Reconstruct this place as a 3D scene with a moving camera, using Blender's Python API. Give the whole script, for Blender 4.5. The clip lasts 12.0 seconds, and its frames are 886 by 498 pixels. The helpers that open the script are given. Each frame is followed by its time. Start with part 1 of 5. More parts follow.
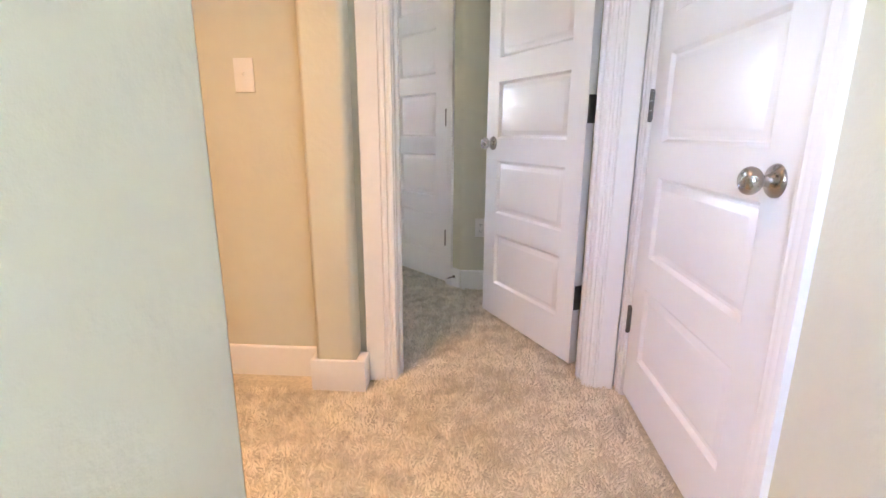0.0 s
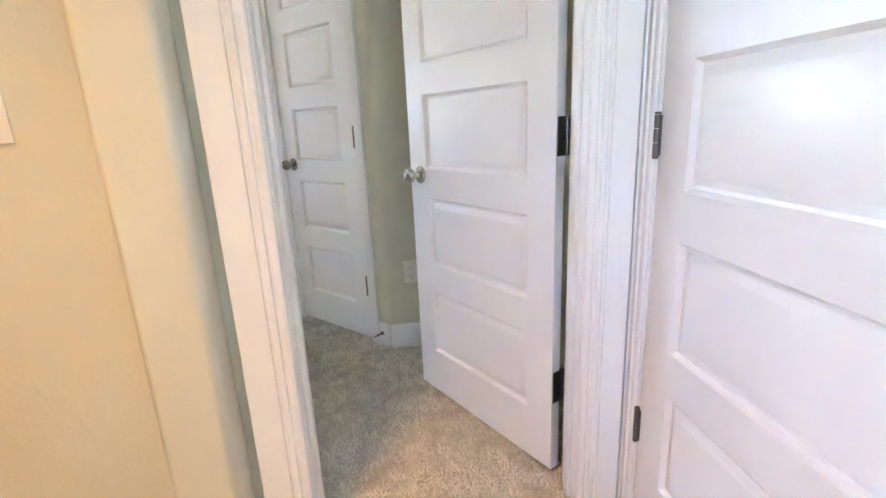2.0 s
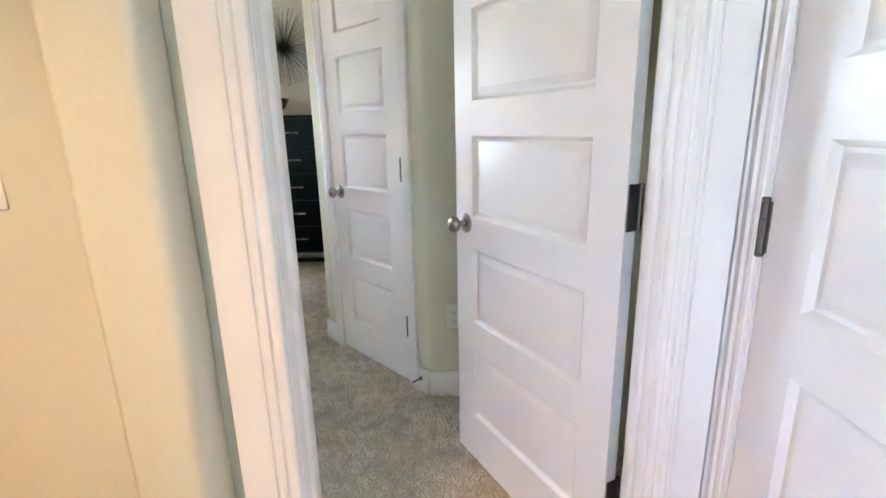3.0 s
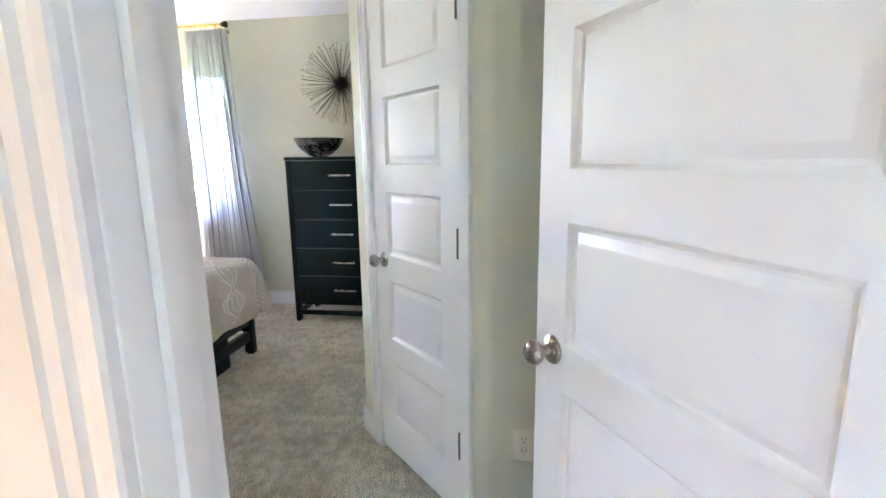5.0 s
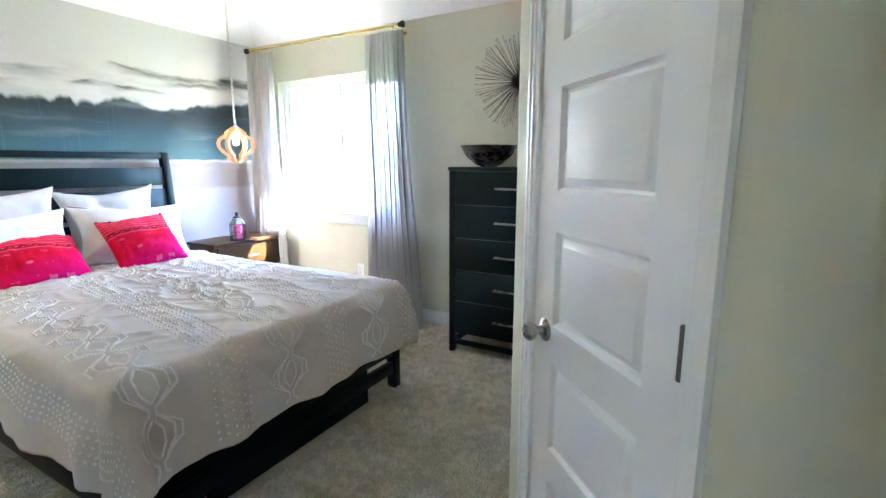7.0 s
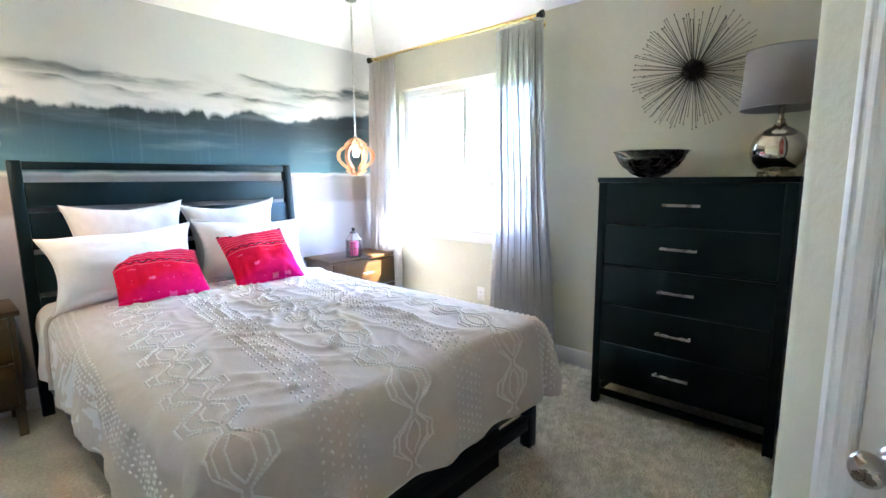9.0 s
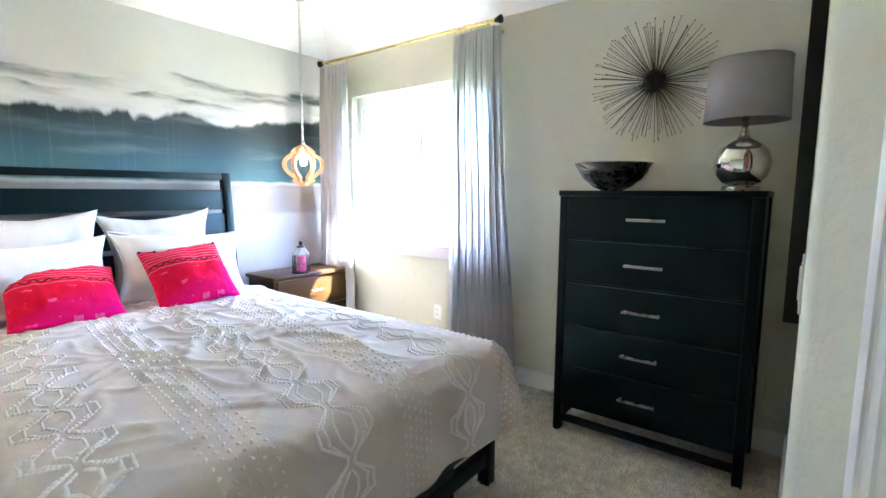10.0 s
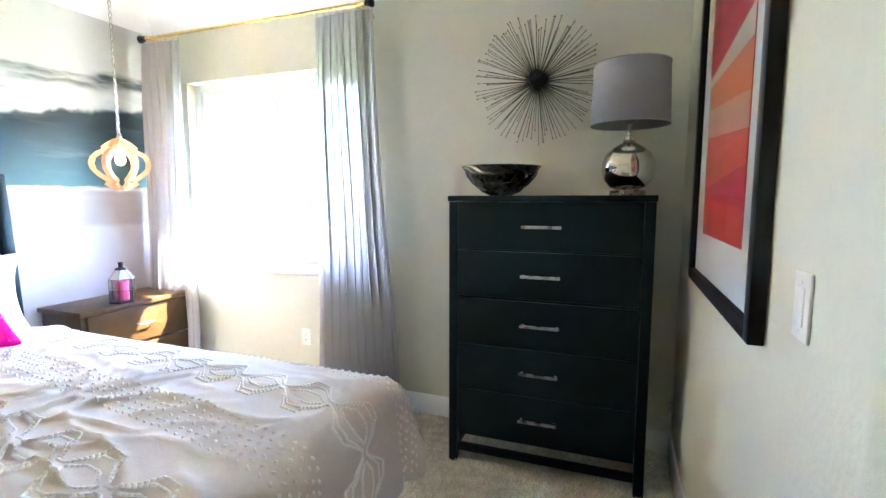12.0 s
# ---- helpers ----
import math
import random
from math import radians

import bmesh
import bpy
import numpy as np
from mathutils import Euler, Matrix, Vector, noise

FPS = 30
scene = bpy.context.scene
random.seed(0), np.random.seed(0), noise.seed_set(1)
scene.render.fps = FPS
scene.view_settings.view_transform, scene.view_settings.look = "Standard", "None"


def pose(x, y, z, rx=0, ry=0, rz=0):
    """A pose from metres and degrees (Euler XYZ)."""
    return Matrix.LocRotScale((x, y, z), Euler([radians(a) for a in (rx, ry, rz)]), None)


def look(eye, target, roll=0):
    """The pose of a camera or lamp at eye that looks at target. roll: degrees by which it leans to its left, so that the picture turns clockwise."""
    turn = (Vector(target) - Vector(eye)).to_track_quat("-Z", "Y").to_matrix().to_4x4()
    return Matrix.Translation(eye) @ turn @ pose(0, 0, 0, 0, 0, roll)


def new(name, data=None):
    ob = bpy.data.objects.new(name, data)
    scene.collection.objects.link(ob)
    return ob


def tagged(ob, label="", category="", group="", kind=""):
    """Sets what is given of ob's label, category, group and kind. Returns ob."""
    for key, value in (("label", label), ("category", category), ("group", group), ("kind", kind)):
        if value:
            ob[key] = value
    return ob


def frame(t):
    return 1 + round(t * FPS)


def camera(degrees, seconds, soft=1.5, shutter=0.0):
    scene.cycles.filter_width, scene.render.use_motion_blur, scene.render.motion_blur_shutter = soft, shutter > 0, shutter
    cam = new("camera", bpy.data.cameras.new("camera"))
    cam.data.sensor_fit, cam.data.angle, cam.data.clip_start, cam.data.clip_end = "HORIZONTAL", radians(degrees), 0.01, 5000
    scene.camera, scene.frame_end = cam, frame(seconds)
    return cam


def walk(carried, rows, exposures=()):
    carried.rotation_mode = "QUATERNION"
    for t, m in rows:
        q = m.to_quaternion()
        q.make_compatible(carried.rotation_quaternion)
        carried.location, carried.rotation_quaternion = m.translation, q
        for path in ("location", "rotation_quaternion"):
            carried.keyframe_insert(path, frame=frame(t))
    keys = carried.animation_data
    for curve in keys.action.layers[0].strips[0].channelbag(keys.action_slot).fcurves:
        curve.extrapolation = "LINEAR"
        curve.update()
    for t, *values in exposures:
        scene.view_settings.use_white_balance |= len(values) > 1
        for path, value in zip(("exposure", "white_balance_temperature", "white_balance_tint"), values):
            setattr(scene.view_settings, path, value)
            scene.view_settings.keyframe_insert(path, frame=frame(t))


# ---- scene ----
cam = camera(86.2, 12.0)
PATH = [
    (0, (0.29, 0.238, 0.974), (0.169, 2.177, 0.496), 0.3),
    (0.5, (0.312, 0.4, 0.97), (0.366, 2.33, 0.448), 1.5),
    (1, (0.301, 0.581, 0.993), (0.477, 2.506, 0.479), 1.2),
    (1.5, (0.273, 0.766, 1.073), (0.514, 2.683, 0.555), -2.4),
    (2, (0.257, 0.873, 1.113), (0.473, 2.793, 0.596), -2.6),
    (2.5, (0.284, 0.994, 1.167), (0.394, 2.925, 0.66), -1.2),
    (3, (0.332, 1.101, 1.241), (0.301, 3.038, 0.744), -1.3),
    (3.5, (0.362, 1.21, 1.314), (0.223, 3.146, 0.834), -0.5),
    (3.7, (0.361, 1.241, 1.321), (0.185, 3.178, 0.855), -0.3),
    (5.3, (0.274, 1.781, 1.354), (-0.034, 3.723, 0.987), -0.6),
    (5.5, (0.263, 1.843, 1.359), (-0.068, 3.781, 0.994), -0.3),
    (6, (0.237, 1.997, 1.36), (-0.208, 3.914, 1.003), 0.1),
    (6.5, (0.2, 2.195, 1.386), (-0.518, 4.028, 1.033), 0.4),
    (7, (0.146, 2.333, 1.393), (-0.832, 4.041, 1.039), -0.1),
    (7.5, (0.032, 2.441, 1.38), (-1.198, 3.981, 1.039), -0.9),
    (7.7, (-0.02, 2.473, 1.385), (-1.294, 3.978, 1.048), -1.3),
    (9.3, (-0.339, 2.71, 1.367), (-1.673, 4.174, 1.092), -0.2),
    (9.5, (-0.351, 2.763, 1.369), (-1.679, 4.235, 1.107), -0.2),
    (10, (-0.418, 2.843, 1.36), (-1.63, 4.416, 1.121), 0.3),
    (10.5, (-0.5, 2.903, 1.35), (-1.581, 4.571, 1.126), 1.4),
    (11, (-0.556, 2.947, 1.351), (-1.59, 4.644, 1.122), 1.8),
    (11.5, (-0.629, 3.01, 1.347), (-1.533, 4.78, 1.119), 1.9),
    (12, (-0.709, 3.096, 1.36), (-1.406, 4.958, 1.146), 0.0),
]
walk(cam, [(t, look(eye, target, roll)) for t, eye, target, roll in PATH], exposures=[(0.0, 5.95, 5800, 27), (2.0, 6.05, 5500, 21), (3.5, 6.15, 5500, 20), (5.5, 6.35, 5200, 17), (6.5, 5.85, 5150, 13), (7.5, 5.75, 5150, 15), (11.0, 5.9, 5150, 14), (12.0, 6.0, 5300, 16)])

# ---------------------------------------------------------------- world and light
SUN_TO = Vector((0.375, 0.50, 0.73)).normalized()
world = bpy.data.worlds.new("world")
scene.world = world
world.use_nodes = True
wn = world.node_tree.nodes
sky = wn.new("ShaderNodeTexSky")
sky.sky_type, sky.sun_disc, sky.dust_density = "NISHITA", False, 0.3
sky.sun_elevation, sky.sun_rotation = math.asin(SUN_TO.z), math.atan2(SUN_TO.x, SUN_TO.y)
world.node_tree.links.new(sky.outputs[0], wn["Background"].inputs[0])
wn["Background"].inputs[1].default_value = 0.15


def lamp(name, kind, m, energy, color, **settings):
    data = bpy.data.lights.new(name, kind)
    data.energy, data.color = energy, color
    if "angle" in settings:
        data.angle = radians(settings["angle"])
    if "size" in settings:
        data.shape, data.size, data.size_y = "RECTANGLE", settings["size"][0], settings["size"][1]
    if "radius" in settings:
        data.shadow_soft_size = settings["radius"]
    ob = new(name, data)
    ob.matrix_world = m
    return ob


lamp("sun", "SUN", look(SUN_TO * 20, (0, 0, 0)), 4.0, (1.0, 0.88, 0.70), angle=0.6)
H_LAMP = 2.50
DOWNLIGHT = (-0.52, 0.98)
# hall fill at an added window; the warm ceiling lamp of the side passage
lamp("hall_fill_light", "AREA", look((-0.06, -1.0, 1.5), (1.0, -1.0, 1.45)), 0.44, (0.98, 0.95, 1.0), size=(0.95, 1.1))
downlight = lamp("passage_downlight", "SPOT", pose(*DOWNLIGHT, H_LAMP), 4.2, (1.0, 0.56, 0.22), radius=0.2)
downlight.data.spot_size, downlight.data.spot_blend = radians(108), 0.9
lamp("pendant_bulb_light", "POINT", pose(-3.53, 5.11, 1.60), 1.4, (1.0, 0.62, 0.3), radius=0.03)
lamp("pendant_bulb_light", "POINT", pose(-3.53, 2.80, 1.60), 1.4, (1.0, 0.62, 0.3), radius=0.03)


# ---------------------------------------------------------------- materials
def material(name, color, rough=0.6, metal=0.0, vary=0.06, scale=6.0, bump=0.0, bump_scale=60.0, fine=0.0, **more):
    """A principled material: colour varied at a large and a small scale, and a relief of two scales."""
    m = bpy.data.materials.new(name)
    m.use_nodes = True
    nt = m.node_tree
    b = nt.nodes["Principled BSDF"]
    b.inputs["Roughness"].default_value, b.inputs["Metallic"].default_value = rough, metal
    for key, value in more.items():
        b.inputs[key.replace("_", " ")].default_value = value
    tex = nt.nodes.new("ShaderNodeTexCoord")

    def noise_at(s, detail=3.0):
        n = nt.nodes.new("ShaderNodeTexNoise")
        n.inputs["Scale"].default_value, n.inputs["Detail"].default_value = s, detail
        nt.links.new(tex.outputs["Object"], n.inputs["Vector"])
        return n

    big, small = noise_at(scale), noise_at(scale * 14)
    add = nt.nodes.new("ShaderNodeMath")
    add.operation = "ADD"
    nt.links.new(big.outputs["Fac"], add.inputs[0])
    nt.links.new(small.outputs["Fac"], add.inputs[1])
    ramp = nt.nodes.new("ShaderNodeMapRange")
    ramp.inputs["From Min"].default_value, ramp.inputs["From Max"].default_value = 0.6, 1.4
    ramp.inputs["To Min"].default_value, ramp.inputs["To Max"].default_value = 1 - vary, 1 + vary
    nt.links.new(add.outputs[0], ramp.inputs["Value"])
    mix = nt.nodes.new("ShaderNodeVectorMath")
    mix.operation = "SCALE"
    mix.inputs[0].default_value = color
    nt.links.new(ramp.outputs[0], mix.inputs["Scale"])
    nt.links.new(mix.outputs[0], b.inputs["Base Color"])
    rr = nt.nodes.new("ShaderNodeMapRange")
    rr.inputs["To Min"].default_value, rr.inputs["To Max"].default_value = max(rough - 0.08, 0.02), min(rough + 0.08, 1)
    nt.links.new(big.outputs["Fac"], rr.inputs["Value"])
    nt.links.new(rr.outputs[0], b.inputs["Roughness"])
    if bump:
        bn = nt.nodes.new("ShaderNodeBump")
        bn.inputs["Strength"].default_value, bn.inputs["Distance"].default_value = bump, 0.004
        nt.links.new(noise_at(bump_scale, 4.0).outputs["Fac"], bn.inputs["Height"])
        last = bn
        if fine:
            b2 = nt.nodes.new("ShaderNodeBump")
            b2.inputs["Strength"].default_value, b2.inputs["Distance"].default_value = fine, 0.002
            nt.links.new(noise_at(bump_scale * 7, 2.0).outputs["Fac"], b2.inputs["Height"])
            nt.links.new(bn.outputs[0], b2.inputs["Normal"])
            last = b2
        nt.links.new(last.outputs[0], b.inputs["Normal"])
    return m


M_WALL = material("wall_paint", (0.67, 0.66, 0.54), 0.7, vary=0.03, scale=1.2, bump=0.36, bump_scale=58, fine=0.12)
M_CEIL = material("ceiling_paint", (0.87, 0.87, 0.86), 0.85, vary=0.02, scale=1.5, bump=0.4, bump_scale=90)
M_TRIM = material("white_trim_paint", (0.83, 0.83, 0.83), 0.32, vary=0.02, scale=3, bump=0.06, bump_scale=30)
M_DOOR = material("white_door_paint", (0.82, 0.82, 0.825), 0.3, vary=0.012, scale=1.7, bump=0.05, bump_scale=230)
M_CARPET = material("carpet_backing", (0.62, 0.57, 0.46), 0.95, vary=0.3, scale=5, bump=1.0, bump_scale=120, fine=0.6)
M_NICKEL = material("satin_nickel", (0.38, 0.36, 0.33), 0.28, 1.0, vary=0.05, scale=40)
# nickel darkened to hold the shade on door_1's hinges; also the stop's spring
M_DARKENED_NICKEL = material("darkened_nickel", (0.16, 0.15, 0.14), 0.35, 1.0, vary=0.1, scale=40)
M_HINGE = material("brushed_hinge_metal", (0.17, 0.16, 0.15), 0.45, 1.0, vary=0.1, scale=40)
M_PLATE = material("plate_plastic", (0.85, 0.84, 0.80), 0.35, vary=0.01)
M_BLACKWOOD = material("black_stained_wood", (0.0022, 0.0062, 0.0086), 0.42, vary=0.3, scale=9, bump=0.05, bump_scale=45, Specular_IOR_Level=0.22, Specular_Tint=(0.55, 0.85, 1.0, 1.0))


# ---------------------------------------------------------------- mesh helpers
def box(bm, x0, x1, y0, y1, z0, z1, bevel=0.0, seg=2, only=None, m=None):
    """A box in bm; bevel rounds its edges (only='z': the upright ones alone)."""
    vs = [bm.verts.new((x, y, z)) for z in (z0, z1) for y in (y0, y1) for x in (x0, x1)]
    fs = [bm.faces.new([vs[i] for i in q]) for q in ((0, 2, 3, 1), (4, 5, 7, 6), (0, 1, 5, 4), (2, 6, 7, 3), (0, 4, 6, 2), (1, 3, 7, 5))]
    if m is not None:
        for v in vs:
            v.co = m @ v.co
    if bevel:
        es = {e for f in fs for e in f.edges}
        if only == "z":
            es = {e for e in es if abs((e.verts[0].co - e.verts[1].co).normalized().z) > 0.9}
        bmesh.ops.bevel(bm, geom=list(es), offset=bevel, segments=seg, affect="EDGES", profile=0.5)


def lathe(bm, profile, seg=24, m=None, close=False):
    """Turns (radius, height) pairs about z."""
    rings = []
    for r, z in profile:
        ring = []
        for k in range(seg):
            a = 2 * math.pi * k / seg
            p = Vector((max(r, 1e-4) * math.cos(a), max(r, 1e-4) * math.sin(a), z))
            ring.append(bm.verts.new(m @ p if m is not None else p))
        rings.append(ring)
    for a, b in zip(rings, rings[1:]):
        for k in range(seg):
            bm.faces.new((a[k], a[(k + 1) % seg], b[(k + 1) % seg], b[k]))
    bm.faces.new(rings[0][::-1])
    bm.faces.new(rings[-1])


def tube(bm, pts, r, seg=8, r_end=None):
    """A round rod along the points."""
    pts = [Vector(p) for p in pts]
    rings = []
    n = len(pts)
    for i, p in enumerate(pts):
        d = (pts[min(i + 1, n - 1)] - pts[max(i - 1, 0)]).normalized()
        u = d.orthogonal().normalized() if i == 0 else (u - d * u.dot(d)).normalized()
        w = d.cross(u)
        rad = r if r_end is None else r + (r_end - r) * i / (n - 1)
        rings.append([bm.verts.new(p + rad * (math.cos(2 * math.pi * k / seg) * u + math.sin(2 * math.pi * k / seg) * w)) for k in range(seg)])
    for a, b in zip(rings, rings[1:]):
        for k in range(seg):
            bm.faces.new((a[k], a[(k + 1) % seg], b[(k + 1) % seg], b[k]))
    bm.faces.new(rings[0][::-1])
    bm.faces.new(rings[-1])


def mesh_of(name, bm, mat, smooth=28):
    me = bpy.data.meshes.new(name)
    bmesh.ops.recalc_face_normals(bm, faces=bm.faces)
    bm.to_mesh(me)
    bm.free()
    me.materials.append(mat)
    if smooth:
        me.shade_smooth()
        me.set_sharp_from_angle(angle=radians(smooth))
    return me


def part(name, bm, mat, parent=None, label="", m=None, smooth=28):
    """One mesh object from a bmesh, under a thing or a part."""
    ob = new(name, bm if isinstance(bm, bpy.types.Mesh) else mesh_of(name, bm, mat, smooth))
    if m is not None:
        ob.matrix_basis = m
    ob.parent = parent
    return tagged(ob, label) if label else ob


def thing(name, m, label, category, group="", kind=""):
    ob = new(name)
    ob.empty_display_size = 0.1
    ob.matrix_basis = m
    return tagged(ob, label, category, group, kind)


def boxes(*specs, bevel=0.0, only=None, seg=2):
    bm = bmesh.new()
    for s in specs:
        box(bm, *s, bevel=bevel, only=only, seg=seg)
    return bm


def structure(name, bm, mat, label, category, smooth=28):
    return tagged(part(name, bm, mat, smooth=smooth), label, category, kind="structure")


# ---------------------------------------------------------------- the shell
H = 2.54            # ceiling
Y_HALL, Y_BED = 1.974, 2.068   # the two faces of the wall with the bedroom door
X_R = 0.876         # the hall's wall with the closed door
X_HEAD, Y_WIN, X_PIC = -4.0, 5.76, -0.415
DOOR_H = 2.05
OX0, OX1 = 0.005, 0.735        # bedroom door opening
WX0, WX1, WZ0, WZ1 = -3.69, -2.23, 0.945, 2.185   # window opening

structure("floor", boxes((-4.3, 2.2, -2.8, 6.0, -0.12, 0.0)), M_CARPET, "beige cut-pile carpet over the whole floor", "floor")
structure("ceiling_hall", boxes((-2.7, 2.2, -2.8, 2.068, H, H + 0.12), (X_PIC, 2.2, 2.068, 6.0, H, H + 0.12)), M_CEIL, "flat white painted hall ceiling", "ceiling")
# bedroom ceiling: slopes rising from the walls to a flat middle
TRAY_IN, TRAY_UP = 0.55, 0.30
bm = bmesh.new()
loops = [[bm.verts.new(p) for p in ((x0, y0, z), (x1, y0, z), (x1, y1, z), (x0, y1, z))] for x0, x1, y0, y1, z in (
    (-4.3, X_PIC, 2.068, 6.0, H), (X_HEAD, X_PIC - 0.001, 2.069, Y_WIN, H), (X_HEAD + TRAY_IN, X_PIC - TRAY_IN, 2.068 + TRAY_IN, Y_WIN - TRAY_IN, H + TRAY_UP))]
for a, b in zip(loops, loops[1:]):
    for k in range(4):
        bm.faces.new((a[k], a[(k + 1) % 4], b[(k + 1) % 4], b[k]))
bm.faces.new(loops[-1])
tray = structure("ceiling_bedroom", bm, M_CEIL, "white tray ceiling with sloping sides", "ceiling")
mod = tray.modifiers.new("thickness", "SOLIDIFY")
mod.thickness, mod.offset = 0.06, 1

# wall with the bedroom door, its stub standing proud beside the casing
bm = boxes((-4.15, OX0 - 0.02, Y_HALL, Y_BED, 0, H), (OX0 - 0.02, OX1 + 0.02, Y_HALL, Y_BED, DOOR_H + 0.03, H), (OX1 + 0.02, 2.1, Y_HALL, Y_BED, 0, H))
structure("wall_south", bm, M_WALL, "greige orange-peel wall pierced by the bedroom doorway", "wall")
structure("wall_stub", boxes((-0.300, -0.143, 1.872, Y_HALL, 0, H), bevel=0.022, only="z", seg=4), M_WALL, "greige wall end standing proud with rounded corners", "wall")
# hall
D_Y0, D_Y1 = 1.130, 1.905      # closed door's opening along the hall wall
bm = boxes((X_R, X_R + 0.12, -2.6, D_Y0 - 0.02, 0, H), (X_R, X_R + 0.12, D_Y1 + 0.02, Y_HALL, 0, H), (X_R, X_R + 0.12, D_Y0 - 0.02, D_Y1 + 0.02, DOOR_H + 0.03, H))
structure("wall_hall_east", bm, M_WALL, "greige hall wall with a closed white door", "wall")
NEAR = (-0.04, 0.835)
bm = boxes((NEAR[0] - 0.13, NEAR[0], -2.6, -1.5, 0, H), (NEAR[0] - 0.13, NEAR[0], -1.5, -0.5, 0, 0.9), (NEAR[0] - 0.13, NEAR[0], -1.5, -0.5, 2.1, H))
box(bm, NEAR[0] - 0.13, NEAR[0], -0.5, NEAR[1], 0, H, bevel=0.02, seg=4, only="z")
structure("wall_hall_west", bm, M_WALL, "greige hall wall with an added unseen window opening and a rounded end", "wall")
for ob in scene.objects:
    if ob.name in ("wall_stub", "wall_hall_west"):
        ob.modifiers.new("even_normals", "WEIGHTED_NORMAL")
structure("wall_passage_south", boxes((-2.4, NEAR[0] - 0.132, 0.5, 0.62, 0, H)), M_WALL, "plain greige passage wall", "wall")
structure("wall_passage_west", boxes((-2.52, -2.402, 0.5, Y_HALL - 0.002, 0, H)), M_WALL, "plain greige passage end wall", "wall")
structure("wall_hall_end", boxes((-0.3, 1.1, -2.72, -2.602, 0, H)), M_WALL, "plain greige hall end wall", "wall")
structure("wall_far_room", boxes((2.0, 2.1, -2.6, Y_HALL, 0, H), (X_R + 0.12, 2.0, -2.7, -2.6, 0, H)), M_WALL, "plain wall closing the room beyond", "wall")
# bedroom
bm = boxes((X_HEAD - 0.15, WX0, Y_WIN, Y_WIN + 0.15, 0, H), (WX1, X_PIC + 0.12, Y_WIN, Y_WIN + 0.15, 0, H),
           (WX0, WX1, Y_WIN, Y_WIN + 0.15, 0, WZ0), (WX0, WX1, Y_WIN, Y_WIN + 0.15, WZ1, H))
structure("wall_north", bm, M_WALL, "greige bedroom wall around the bright window", "wall")
structure("wall_picture", boxes((X_PIC, X_PIC + 0.12, 3.806, Y_WIN, 0, H)), M_WALL, "greige bedroom wall behind the framed print", "wall")
structure("wall_entry_east", boxes((1.0, 1.1, Y_BED, 3.25, 0, H)), M_WALL, "greige wall behind the open door", "wall")
structure("wall_entry_north", boxes((0.243, 1.0, 3.130, 3.25, 0, H)), M_WALL, "greige wall beside the closet door", "wall")

# the slanting closet wall: local x runs along it, y goes into it
A0, A1 = Vector((0.222, 3.130)), Vector((-0.415, 3.785))
ALEN = (A1 - A0).length
C0, C1 = 0.140, 0.737
AWP = Matrix.Translation((A0.x, A0.y, 0)) @ Matrix.Rotation(math.atan2(A1.y - A0.y, A1.x - A0.x), 4, "Z")
bm = boxes((0.021, C0 - 0.02, -0.11, 0, 0, H), (C1 + 0.02, ALEN - 0.021, -0.11, 0, 0, H), (C0 - 0.02, C1 + 0.02, -0.11, 0, DOOR_H + 0.03, H))
w = structure("wall_closet", bm, M_WALL, "slanting greige wall holding the closet door", "wall")
w.matrix_basis = AWP
# the wall's two outer corners are rounded
for x, y in ((A0.x + 0.0211, A0.y + 0.05), (A1.x + 0.05, A1.y + 0.0203)):
    bm = bmesh.new()
    lathe(bm, [(0.05, 0.0), (0.05, H - 0.001)], 64, pose(x, y, 0))
    structure("wall_corner", bm, M_WALL, "rounded greige plaster corner of the closet wall", "wall")


# ---------------------------------------------------------------- doors and trim
def ring_faces(bm, rings):
    for a, b in zip(rings, rings[1:]):
        n = len(a)
        for k in range(n):
            bm.faces.new((a[k], a[(k + 1) % n], b[(k + 1) % n], b[k]))


def rect(bm, x0, x1, z0, z1, y):
    return [bm.verts.new(p) for p in ((x0, y, z0), (x1, y, z0), (x1, y, z1), (x0, y, z1))]


PANEL_Z, PANEL_H, STILE = [0.181 + 0.374 * k for k in range(5)], 0.266, 0.105


def slab_mesh(w, h=2.03, t=0.035):
    """Stiles and rails with five sloped openings on both faces."""
    bm = bmesh.new()
    zs = [0.0] + [v for z in PANEL_Z for v in (z, z + PANEL_H)] + [h]
    for y, s in ((0.0, 1), (-t, -1)):
        box_cols = [(0, STILE), (w - STILE, w)]
        for x0, x1 in box_cols:
            bm.faces.new(rect(bm, x0, x1, 0, h, y))
        for z0, z1 in zip(zs[0::2], zs[1::2]):
            bm.faces.new(rect(bm, STILE, w - STILE, z0, z1, y))
        for z in PANEL_Z:
            prof = ((0, 0), (0.003, 0.0022), (0.010, 0.0120), (0.020, 0.0146))
            ring_faces(bm, [rect(bm, STILE + i, w - STILE - i, z + i, z + PANEL_H - i, y - s * d) for i, d in prof])
    for a, b in (((0, 0), (0, h)), ((0, h), (w, h)), ((w, h), (w, 0)), ((w, 0), (0, 0))):
        bm.faces.new([bm.verts.new(p) for p in ((a[0], 0, a[1]), (b[0], 0, b[1]), (b[0], -t, b[1]), (a[0], -t, a[1]))])
    bmesh.ops.remove_doubles(bm, verts=bm.verts, dist=1e-5)
    return bm


